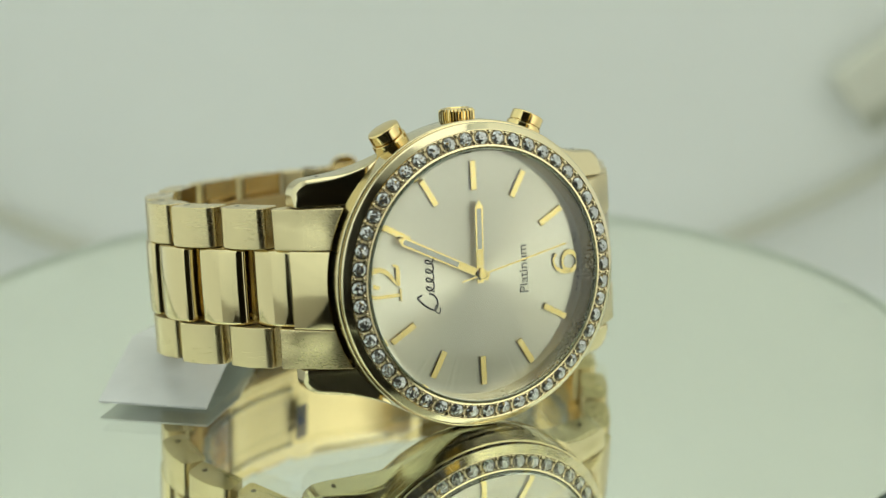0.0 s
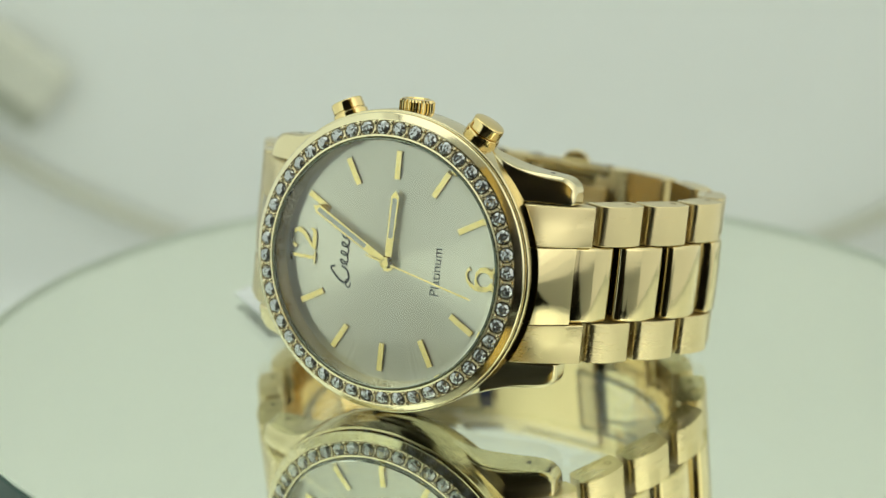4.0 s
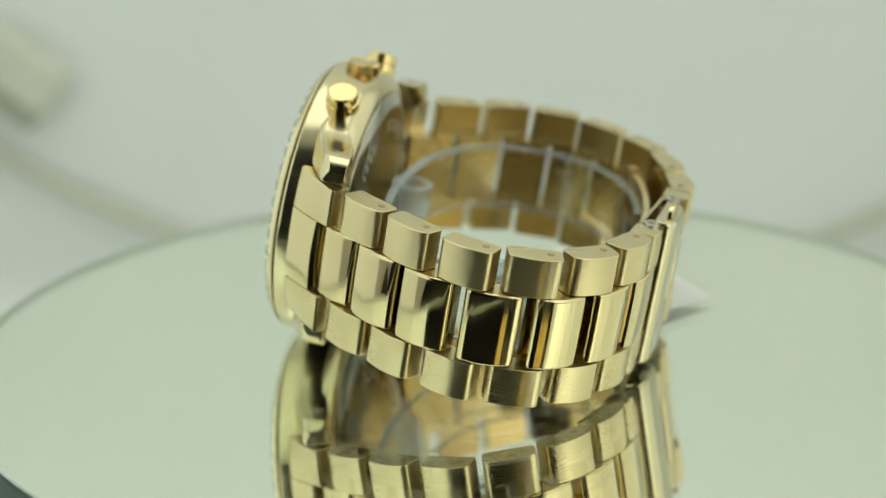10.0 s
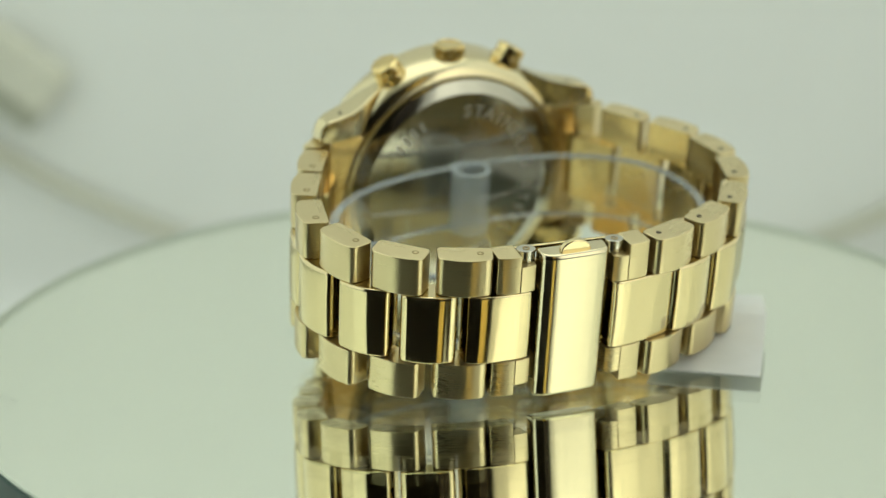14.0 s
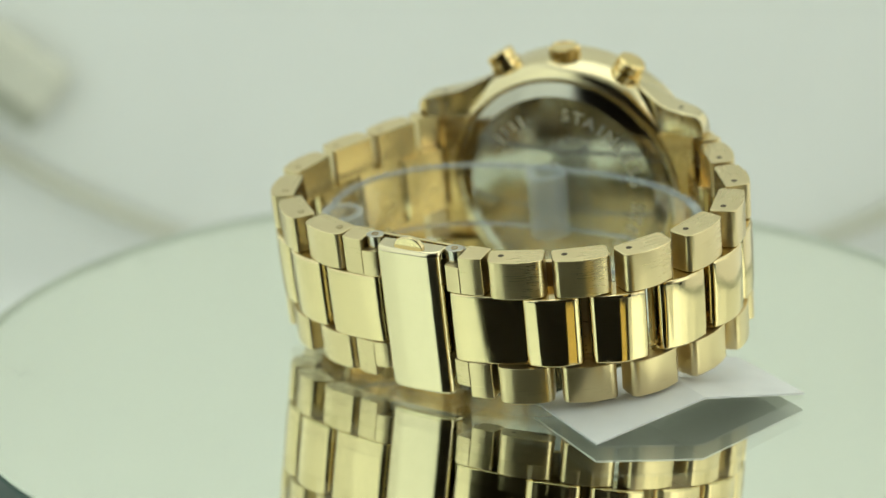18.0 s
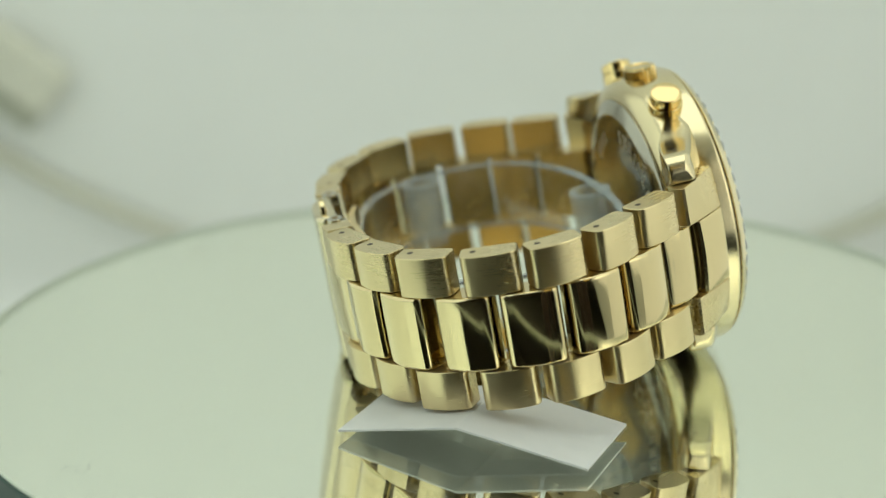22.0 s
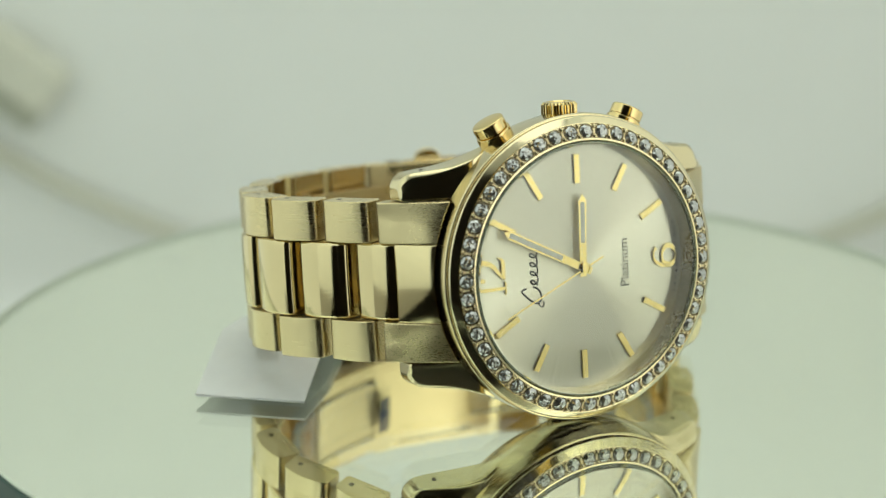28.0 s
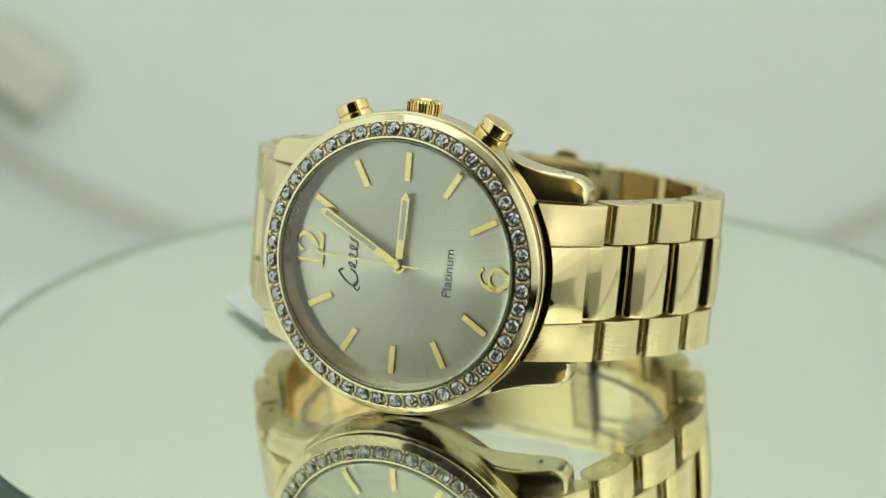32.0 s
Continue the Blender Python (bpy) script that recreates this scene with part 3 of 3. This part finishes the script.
    for word, start in (("JAPAN", 33.1), ("MOVT", 28.3)):
        for i, ch in enumerate(word):
            a = clock_angle(start - 0.55 * i)
            part("dial_letter", lettering(ch, 0.72, 0.005, ink, "dial_letter"), ink, dial,
                 m=Matrix.Translation((15.75 * MM * math.cos(a), 15.75 * MM * math.sin(a), 0.012 * MM)) @ Matrix.Rotation(a + radians(90), 4, "Z"))
    # the maker's mark as plain flowing strokes
    def stroke(points, r):
        return [((-7.3 - up_) * MM, (along + 0.35 * up_) * MM, 0.03 * MM) for along, up_ in points], r
    loops = [stroke([(-2.9 + 0.95 * math.cos(a) - 0.25 * math.sin(2 * a), 0.35 + 1.45 * math.sin(a)) for a in [radians(35 + 9 * i) for i in range(36)]], 0.14),
             stroke([(-3.7 + 0.55 * math.cos(a), -1.05 + 0.4 * math.sin(a)) for a in [radians(12 * i) for i in range(26)]], 0.10)]
    run = []
    for i in range(141):
        ang = radians(-60 + 360 * 4.5 * i / 140)
        run.append((-1.7 + 5.4 * i / 140 + 0.5 * math.cos(ang), -0.15 + 0.58 * math.sin(ang)))
    loops.append(stroke(run, 0.12))
    for pts, r in loops:
        part("printed_mark", rod(pts, r * 0.98 * MM, 6), ink, dial, "dark printed flowing stroke")


def hand(name, minute, length, tail, half, z, lume_from, lume_to, label):
    a = clock_angle(minute)
    bm = bmesh.new()
    outline = [(-tail, -half * 0.8), (length - 0.9, -half), (length, 0), (length - 0.9, half), (-tail, half * 0.8)]
    lo = [bm.verts.new((x * MM, y * MM, 0)) for x, y in outline]
    hi = [bm.verts.new((x * MM, y * MM, 0.16 * MM)) for x, y in outline]
    bm.faces.new(lo[::-1])
    bm.faces.new(hi)
    for i in range(5):
        bm.faces.new((lo[i], lo[(i + 1) % 5], hi[(i + 1) % 5], hi[i]))
    h = part(name, bm, marker_gold, watch, label, m=Matrix.Translation((0, 0, z * MM)) @ Matrix.Rotation(a, 4, "Z"))
    w = half * 0.55
    part("lume_strip", box(lume_from, lume_to, -w, w, 0.1, 0.19, 0.03, 1), lume, h, "ivory strip")
    return h


def second_hand():
    s = part("second_hand", box(-3.2, 13.4, -0.12, 0.12, 0, 0.05, 0.01, 1), marker_gold, watch, "thin gold second hand")
    part("hub", lathe([(0, -0.3), (0.8, -0.3), (0.8, 0.12), (0.55, 0.2), (0.5, 0.1), (0.2, 0.1), (0, 0.1)], 32), marker_gold, s)
    return s


def controls():
    # crown with a fluted rim
    bm = bmesh.new()
    n = 112
    prof = [(0.0, 0), (2.15, 0), (2.2, 0.35), (2.45, 0.45), (2.45, 1.8), (2.15, 2.12), (1.75, 2.2), (1.6, 2.05), (0, 2.05)]
    cols = []
    for i in range(n):
        a = 6.28318 * i / n
        f = (1.0, 1.0, 0.95, 0.88)[i % 4]
        cols.append([bm.verts.new((r * (f if 2 < j < 5 else 1) * MM * math.cos(a), h * MM, r * (f if 2 < j < 5 else 1) * MM * math.sin(a))) for j, (r, h) in enumerate(prof)])
    for i in range(n):
        for j in range(len(prof) - 1):
            bm.faces.new((cols[i][j], cols[(i + 1) % n][j], cols[(i + 1) % n][j + 1], cols[i][j + 1]))
    bmesh.ops.remove_doubles(bm, verts=bm.verts, dist=1e-7)
    part("crown", mesh_of("crown", bm, gold_rich, 8), gold_rich, watch, "fluted gold crown", m=Matrix.Translation((0, 20.1 * MM, -3.2 * MM)))
    push = mesh_of("push_button", lathe([(0, 0), (2.42, 0), (2.45, 1.72), (2.38, 1.84), (2.2, 1.9), (2.06, 1.94), (2.06, 2.04), (2.22, 2.08), (2.26, 2.16), (2.26, 3.25), (2.2, 3.4), (2.06, 3.5), (1.5, 3.6), (0, 3.68)], 48), gold_rich)
    for ang in (-28.5, 28.5):
        a = radians(90 + ang)
        part("push_button", push, gold_rich, watch, "gold push button",
             m=Matrix.Translation((19.8 * MM * math.cos(a), 19.8 * MM * math.sin(a), -3.3 * MM)) @ Matrix.Rotation(a, 4, "Z") @ Matrix.Rotation(radians(90), 4, "Y"))


def along(table, x):
    """Smooth value of a short table of (x, value) at x."""
    xs, vs = [p[0] for p in table], [p[1] for p in table]
    if x <= xs[0]:
        return vs[0]
    for i in range(len(xs) - 1):
        if x <= xs[i + 1]:
            h = xs[i + 1] - xs[i]
            t = (x - xs[i]) / h
            m0 = (vs[i + 1] - vs[max(i - 1, 0)]) / (xs[i + 1] - xs[max(i - 1, 0)])
            k = min(i + 2, len(xs) - 1)
            m1 = (vs[k] - vs[i]) / (xs[k] - xs[i])
            return ((2 * t ** 3 - 3 * t * t + 1) * vs[i] + (t ** 3 - 2 * t * t + t) * h * m0
                    + (3 * t * t - 2 * t ** 3) * vs[i + 1] + (t ** 3 - t * t) * h * m1)
    return vs[-1]


LUG_TOP = [(9.5, -0.9), (13.0, -0.75), (14.5, -0.7), (17.0, -1.75), (19.6, -3.0), (21.5, -3.95), (22.8, -4.65), (23.6, -5.15)]
LUG_LOW = [(9.5, -4.0), (12.0, -4.6), (14.5, -6.0), (16.5, -7.2), (19.6, -8.25), (22.0, -8.6), (23.6, -8.55)]
LUG_RIDGE = [(9.5, 18.0), (13.0, 16.35), (16.0, 15.1), (19.0, 14.25), (22.0, 13.85), (23.6, 13.6)]
LUG_OUT = [(9.5, 18.45), (12.0, 17.1), (14.5, 15.95), (17.0, 15.1), (20.0, 14.65), (23.6, 14.3)]


def lugs():
    """Lugs flow from the case: a sloping top facet, a ridge, and an outer facet to a blunt tip."""
    xs = [9.5 + 0.75 * i for i in range(17)] + [21.9, 22.3, 22.6, 22.9, 23.1, 23.3, 23.42, 23.52, 23.58, 23.6]
    for sx in (1, -1):
        for sy in (1, -1):
            bm = bmesh.new()
            rings = []
            for x in xs:
                zt, zb, yr, yo = along(LUG_TOP, x), along(LUG_LOW, x), along(LUG_RIDGE, x), along(LUG_OUT, x)
                inner = 10.85
                # the outer corner rounds off in plan, the end face keeps its height with a small ease
                e = min(1.0, max(0.0, (x - 21.3) / 2.3))
                corner = 1.9 * (1 - math.sqrt(1 - e * e))
                e = min(1.0, max(0.0, (x - 23.25) / 0.35))
                ease = 0.35 * (1 - math.sqrt(1 - e * e))
                zt, zb, inner = zt - ease, zb + ease, inner + 0.6 * ease
                yo, yr = yo - corner, yr - corner
                h = zt - zb
                zr = zt - 0.2 * (yr - inner)
                pts = [(inner, zb + 0.2), (inner, zt - 0.3), (inner + 0.1, zt - 0.08), (inner + 0.3, zt)]
                for s in (0.33, 0.67):
                    pts.append((inner + 0.3 + (yr - inner - 0.55) * s, zt + (zr - zt) * s + 0.12 * math.sin(3.14 * s)))
                pts += [(yr - 0.25, zr + 0.01), (yr - 0.06, zr - 0.02), (yr + 0.08, zr - 0.1), (yr + (yo - yr) * 0.55, zr - 0.3),
                        (yo - 0.04, zr - 0.55), (yo, zr - 0.8), (yo, zb + 0.4), (yo - 0.1, zb + 0.12), (yo - 0.4, zb), (inner + 0.25, zb)]
                rings.append([bm.verts.new((sx * x * MM, sy * y * MM, z * MM)) for y, z in pts])
            k = len(rings[0])
            for p, q in zip(rings, rings[1:]):
                for j in range(k):
                    bm.faces.new((p[j], q[j], q[(j + 1) % k], p[(j + 1) % k]))
            bm.faces.new(rings[0])
            bm.faces.new(rings[-1][::-1])
            lug = part("lug", mesh_of("lug", bm, gold_case, 40), gold_case, watch)
            part("pin_hole", hole_mesh, dark_metal, lug, m=Matrix.Translation((19.5 * sx * MM, sy * along(LUG_OUT, 19.5) * MM, -6.5 * MM)) @ pose(0, 0, 0, 0 if sy > 0 else 180))


PINS_SIX = [(27.5, -15.13), (31.4, -22.5), (33.5, -31.22), (31.04, -39.56), (24.97, -45.72), (16.89, -49.11)]
PINS_TWELVE = [(-28.0, -15.0), (-32.5, -22.4), (-33.5, -30.8), (-30.7, -38.83), (-25.17, -46.01), (-17.45, -49.85), (-9.27, -52.26)]
WIDE = 10.85
MIDDLE = 5.25
HALF = 3.76
PIN = 2.05


def link_profile(a, crown_z, drop, low=-1.6, n=8):
    """Outer face bowed along the link, ends well rounded over, flat inside."""
    r = 1.05
    pts = [(-a, low + 0.45), (-a + 0.35, low), (a - 0.35, low), (a, low + 0.45)]
    edge_z = crown_z - drop
    for i in range(5):
        t = radians(90 * i / 4)
        pts.append((a - r + r * math.cos(t), edge_z - r + r * math.sin(t)))
    for i in range(1, n):
        x = (a - r) * (1 - 2 * i / n)
        pts.append((x, edge_z + drop * (1 - (x / (a - r)) ** 2)))
    for i in range(5):
        t = radians(90 + 90 * i / 4)
        pts.append((-a + r + r * math.cos(t), edge_z - r + r * math.sin(t)))
    return pts


def frame_at(p, d):
    """Pose of a link: x along the band, y across it, z outwards."""
    x = Vector((d[0], 0, d[1])).normalized()
    z = Vector((-x.z, 0, x.x))
    if z.dot(Vector((p[0], 0, p[1] + 30))) < 0:
        z = -z
    y = z.cross(x)
    m = Matrix((x, y, z)).transposed().to_4x4()
    m.translation = Vector((p[0] * MM, 0, p[1] * MM))
    return m


def bracelet():
    edge = mesh_of("side_link", cushion(link_profile(HALF, 2.5, 0.4), MIDDLE + 0.08, WIDE, 0.16, 3, True), [gold_brushed, gold_inner])
    edge_low = mesh_of("side_link", cushion(link_profile(HALF, 2.5, 0.4), -WIDE, -MIDDLE - 0.08, 0.16, 3, True), [gold_brushed, gold_inner])
    centre = mesh_of("centre_link", cushion(link_profile(HALF + 0.12, 2.65, 0.5, n=12), -MIDDLE, MIDDLE, 0.5, 5, True, 0.1), [gold, gold_inner])
    for pins, far in ((PINS_SIX, False), (PINS_TWELVE, True)):
        side = -1 if far else 1
        first = (pins[0][0] - side * 4.3, pins[0][1] + 7.3)
        chain = [first] + pins
        pin_mat = dark_metal if far else pin_ring
        pin_mesh = hole_mesh if far else pin_head
        for k in range(1, len(chain)):
            d = Vector(chain[k]) - Vector(chain[k - 1])
            d.normalize()
            c = Vector(chain[k]) - d * PIN
            m = frame_at(c, d)
            for me, y in ((edge, WIDE), (edge_low, -WIDE)):
                ln = part("side_link", me, gold_brushed, watch, m=m)
                part("link_pin", pin_mesh, pin_mat, ln, m=Matrix.Translation((PIN * MM, y * MM, 0)) @ pose(0, 0, 0, 0 if y > 0 else 180))
            # centre link behind this one
            if k == 1:
                part("centre_link", centre, gold, watch, "polished centre link", m=frame_at((side * 23.9, -10.1), (side * 0.53, -0.85)))
            if k < len(chain) - 1:
                d2 = (Vector(chain[k + 1]) - Vector(chain[k])).normalized()
                dm = (0.15 * d + d2).normalized()
                part("centre_link", centre, gold, watch, "polished centre link", m=frame_at(Vector(chain[k]) + dm * 2.15, dm))


def end_link_mesh(y0, y1, x_end, sx):
    """End piece whose inner end follows the round case with a narrow gap."""
    bm = bmesh.new()
    rings = []
    ease = 0.22
    ys = [y0, y0 + 0.03, y0 + 0.1, y0 + ease] + [y0 + (y1 - y0) * i / 6 for i in range(1, 6)] + [y1 - ease, y1 - 0.1, y1 - 0.03, y1]
    for y in ys:
        d = max(0.0, ease - min(y - y0, y1 - y))
        drop = ease - math.sqrt(max(0.0, ease * ease - d * d))
        start = math.sqrt(21.22 ** 2 - y * y)
        def top(x):
            return -0.8 - 7.0 * max(0.0, (x - start) / (26.2 - start)) ** 1.15
        pts = [(start, -4.4), (start, -1.25), (start + 0.06, -1.0)]
        for i in range(13):
            x = start + 0.22 + (x_end - start - 0.22) * i / 12
            pts.append((x, top(x)))
        zl = top(x_end)
        pts += [(x_end - 0.1, zl - 0.45), (x_end - 0.6, zl - 0.9), (x_end - 2.2, zl - 1.6)]
        rings.append([bm.verts.new((sx * (x - 0.6 * drop) * MM, y * MM, (z - drop) * MM)) for x, z in pts])
    k = len(rings[0])
    for p, q in zip(rings, rings[1:]):
        for j in range(k):
            bm.faces.new((p[j], q[j], q[(j + 1) % k], p[(j + 1) % k]))
    bm.faces.new(rings[0])
    bm.faces.new(rings[-1][::-1])
    return bm


def end_links():
    for sx in (1, -1):
        part("end_link", end_link_mesh(MIDDLE + 0.05, 10.75, 25.9, sx), gold_brushed, watch)
        part("end_link", end_link_mesh(-10.75, -MIDDLE - 0.05, 25.9, sx), gold_brushed, watch)
        part("end_link", end_link_mesh(-MIDDLE, MIDDLE, 24.6, sx), gold, watch, "polished centre end link")
        part("end_tube", box(15.5 if sx > 0 else -21.5, 21.5 if sx > 0 else -15.5, -10.5, 10.5, -7.0, -4.2, 0.2, 1), gold_inner, watch, "matt gold spring bar housing")


CLASP_BEND = 13


def clasp():
    p, q = Vector(PINS_SIX[-1]), Vector(PINS_TWELVE[-1])
    d = (q - p).normalized()

    def at(s, out=0.0):
        m = frame_at(p + d * s, d)
        return m @ Matrix.Translation((0, 0, out * MM))
    # each clasp end is notched at its outer corners, where the hinge ears sit
    for s, side, bend in ((4.65, 1, 0), (21.3, -1, 5)):
        for y0, y1, notch in ((MIDDLE + 0.04, WIDE, 9.25), (-WIDE, -MIDDLE - 0.04, -9.25)):
            m = at(s, 0.1) @ pose(0, 0, 0, 0, bend)
            whole = [(-2.8 * side, -1.5), (0.5 * side, -1.5), (0.5 * side, 2.45), (-1.5 * side, 2.4), (-2.8 * side, 2.05)]
            step = [(0.5 * side, -1.5), (2.8 * side, -1.5), (2.8 * side, 2.05), (1.6 * side, 2.4), (0.5 * side, 2.45)]
            end = part("clasp_end", slab(whole, y0, y1, 0.16, 3), gold_brushed, watch, m=m)
            part("notched_side", slab(step, y0 if notch > 0 else notch, notch if notch > 0 else y1, 0.12, 2), gold_brushed, end)
    mid = [(-4.9, -1.5), (4.6, -1.5), (4.6, 1.5), (4.3, 2.0), (3.6, 2.3), (2.0, 2.5), (-1.0, 2.55), (-3.0, 2.4), (-4.2, 2.1), (-4.75, 1.7), (-4.9, 1.2)]
    part("clasp_end", cushion(mid, -MIDDLE, MIDDLE, 0.3, 4, False, 0.1), gold, watch, "polished centre of the clasp end", m=at(2.85, 0.1))
    part("clasp_end", cushion([(-x if x > 0 else -1.28 * x, z) for x, z in mid[::-1]], -MIDDLE, MIDDLE, 0.3, 4, False, 0.1), gold, watch, "polished centre of the clasp end", m=at(23.1, -0.2) @ pose(0, 0, 0, 0, CLASP_BEND))
    cover = part("clasp_cover", cushion([(-5.05, -1.0), (5.05, -1.0)] + [(5.05 * math.copysign(abs(math.cos(radians(6 * i))) ** 0.5, 90 - 6 * i), 0.2 + 1.8 * math.sin(radians(6 * i)) ** 0.75) for i in range(31)], -11.4, 10.9, 0.7, 5), gold_pale, watch,
                 "plain polished fold-over clasp cover", m=at(12.95, 1.4) @ pose(0, 0, 0, 0, 3))
    lip = slab([(2.3 * math.cos(radians(12 * i)), 1.75 * math.sin(radians(12 * i))) for i in range(16)], -0.45, 0.45, 0.2, 3)
    part("thumb_tab", lip, gold, cover, "polished half-round thumb lip", m=Matrix.Translation((0, 10.7 * MM, 0.55 * MM)) @ pose(0, 0, 0, -90))
    part("hinge_plate", slab([(-7.2, -1.6), (10.2, -1.6), (10.2, -1.0), (-7.2, -1.0)], 9.6, 10.7, 0.2, 2), gold, watch, m=at(12.2, 0.3))
    for s in (6.0, 19.8):
        part("hinge_barrel", lathe([(0, -10.6), (0.7, -10.6), (0.7, 10.55), (0.5, 10.7), (0, 10.7)], 20), steel, watch,
             m=at(s, -0.6) @ Matrix.Rotation(radians(-90), 4, "X"))
    for s in (6.4, 19.4):
        ear = part("hinge_ear", slab([(1.35 * math.cos(radians(30 * i)), 1.15 * math.sin(radians(30 * i))) for i in range(12)], 9.3, 11.1, 0.12, 2), ear_metal, watch, "rounded pale metal hinge ear", m=at(s, 0.5))
        part("ear_pin", pin_head, pin_ring, ear, m=Matrix.Translation((0, 11.12 * MM, 0)))
    part("protective_film", film_strip(), blue_film, watch, "dark blue strip of protective film")
    # folding blades inside the loop
    plate = [(-20.5, -44.0), (-16.0, -45.8), (-10.0, -47.4), (-3.0, -48.5), (4.0, -48.6), (9.0, -47.8), (12.3, -46.6)]
    part("clasp_blade", ribbon(plate, 0.9, -7.8, 7.8), gold_blade, watch, "broad matt gold folding blade")
    part("blade_pin", lathe([(0, -8.3), (0.75, -8.3), (0.75, 8.3), (0, 8.3)], 16), gold_blade, watch,
         m=Matrix.Translation((-20.8 * MM, 0, -43.9 * MM)) @ Matrix.Rotation(radians(-90), 4, "X"))


def film_strip():
    return ribbon([(-8.6, -45.6), (-7.6, -46.0), (-6.6, -46.3)], 0.3, -2.0, 3.8)


# pin holes are flush dark discs; their shade is put into the colour
hole_mesh = mesh_of("pin_hole", lathe([(0, -0.3), (0.42, -0.3), (0.42, 0.02), (0, 0.02)], 14), dark_metal)
hole_mesh.transform(Matrix.Rotation(radians(-90), 4, "X"))
pin_head = mesh_of("link_pin", lathe([(0, -0.3), (0.5, -0.3), (0.5, 0.03), (0.32, 0.05), (0.3, -0.05), (0, -0.05)], 14), pin_ring)
pin_head.transform(Matrix.Rotation(radians(-90), 4, "X"))

case_parts()
hand("hour_hand", 15.3, 10.0, 1.2, 0.62, 0.75, 3.4, 8.9, "gold hour hand with an ivory strip")
hand("minute_hand", 4.5, 13.5, 1.2, 0.62, 1.1, 3.8, 12.6, "gold minute hand with an ivory strip")
sweep_hand = second_hand()
controls()
lugs()
end_links()
bracelet()
clasp()


# ---- clear plastic holder inside the bracelet ----
holder = empty("display_holder")
tagged(holder, "clear plastic cuff holding the bracelet open", "holder")


def holder_parts():
    loop = []
    for i in range(61):
        a = radians(-75 + 330 * i / 60)
        c, s = math.cos(a), math.sin(a)
        loop.append((28.5 * math.copysign(abs(c) ** 0.85, c), -29.5 + 18.0 * math.copysign(abs(s) ** 0.85, s)))
    part("cuff", ribbon(loop, 0.9, -5.0, 5.0), plastic_mat, holder, "bent clear plastic strip").visible_shadow = False
    for y0 in (-5.25, 4.85):
        part("cuff_edge", ribbon(loop, 1.25, y0, y0 + 0.4), edge_mat, holder, "pale cut edge of the plastic strip").visible_shadow = False
    for x, z in ((0.33, -13.3), (25.2, -33.8)):
        t = part("tube", lathe([(2.3, -5.0), (3.1, -5.0), (3.1, 5.1), (2.3, 5.1)], 32), tube_mat, holder, "clear plastic tube",
                 m=Matrix.Translation((x * MM, 0, z * MM)) @ Matrix.Rotation(radians(-90), 4, "X"))
        t.visible_shadow = False
        part("tube_rim", lathe([(2.25, 5.1), (3.15, 5.1), (3.15, 5.35), (2.25, 5.35)], 32), edge_mat, t, "pale tube rim").visible_shadow = False


holder_parts()


# ---- the folded paper tag under the bracelet, in the turntable's space ----
def paper_tag():
    root = empty("paper_tag")
    top = [(-27.46, 29.67, 0.35), (-37.95, 16.0, 3.6), (-47.97, 1.15, 0.45), (-35.4, -8.53, 0.45), (-25.2, 6.1, 3.6), (-14.53, 19.58, 0.35)]
    for corners in ((0, 1, 4, 5), (1, 2, 3, 4)):
        bm = bmesh.new()
        up = [bm.verts.new([c * MM for c in top[i]]) for i in corners]
        dn = [bm.verts.new([c * MM for c in (top[i][0], top[i][1], top[i][2] - 0.3)]) for i in corners]
        bm.faces.new(up)
        bm.faces.new(dn[::-1])
        for i in range(4):
            bm.faces.new((up[i], dn[i], dn[(i + 1) % 4], up[(i + 1) % 4]))
        part("card_panel", bm, paper, root)
    return tagged(root, "small folded blank white card tag lying under the bracelet", "tag")


tag = paper_tag()


# ---- what moves ----
def motions():
    seat = Matrix.Translation((-0.00283, -0.02771, 0.02078)) @ pose(0, 0, 0, -9.48) @ pose(0, 0, 0, 0, 1.67) @ pose(0, 0, 0, 90)
    times = [0.5 * i for i in range(65)]
    # the disc shifts a little on its bearing while it turns
    drift = [(0.0, 0.0), (8.0, 0.2), (10.5, 0.3), (11.0, 0.2), (11.1, 0.6), (12.0, 0.65), (13.0, 0.4), (15.0, 0.1), (17.0, 0.0), (32.0, 0.0)]
    shift = [(t, float(np.interp(t, [d[0] for d in drift], [d[1] for d in drift]))) for t in sorted(times + [11.1, 11.3])]
    turn = [(t, pose(x * MM, 0, 0, 0, 0, 25.70 - 12.728 * t)) for t, x in shift]
    walk(watch, [(t, m @ seat) for t, m in turn])
    walk(holder, [(t, m @ seat) for t, m in turn])
    walk(tag, turn)
    walk(mirror, turn)
    # the second hand steps once a second
    steps = []
    for s in range(-1, 33):
        m = Matrix.Translation((0, 0, 0.00145)) @ Matrix.Rotation(clock_angle(29 + s), 4, "Z")
        a, b = s + 0.33, s + 1.27
        if b <= 0 or a >= 32:
            continue
        steps += [(max(a, 0.0), m), (min(b, 32.0), m)]
    walk(sweep_hand, steps)


motions()
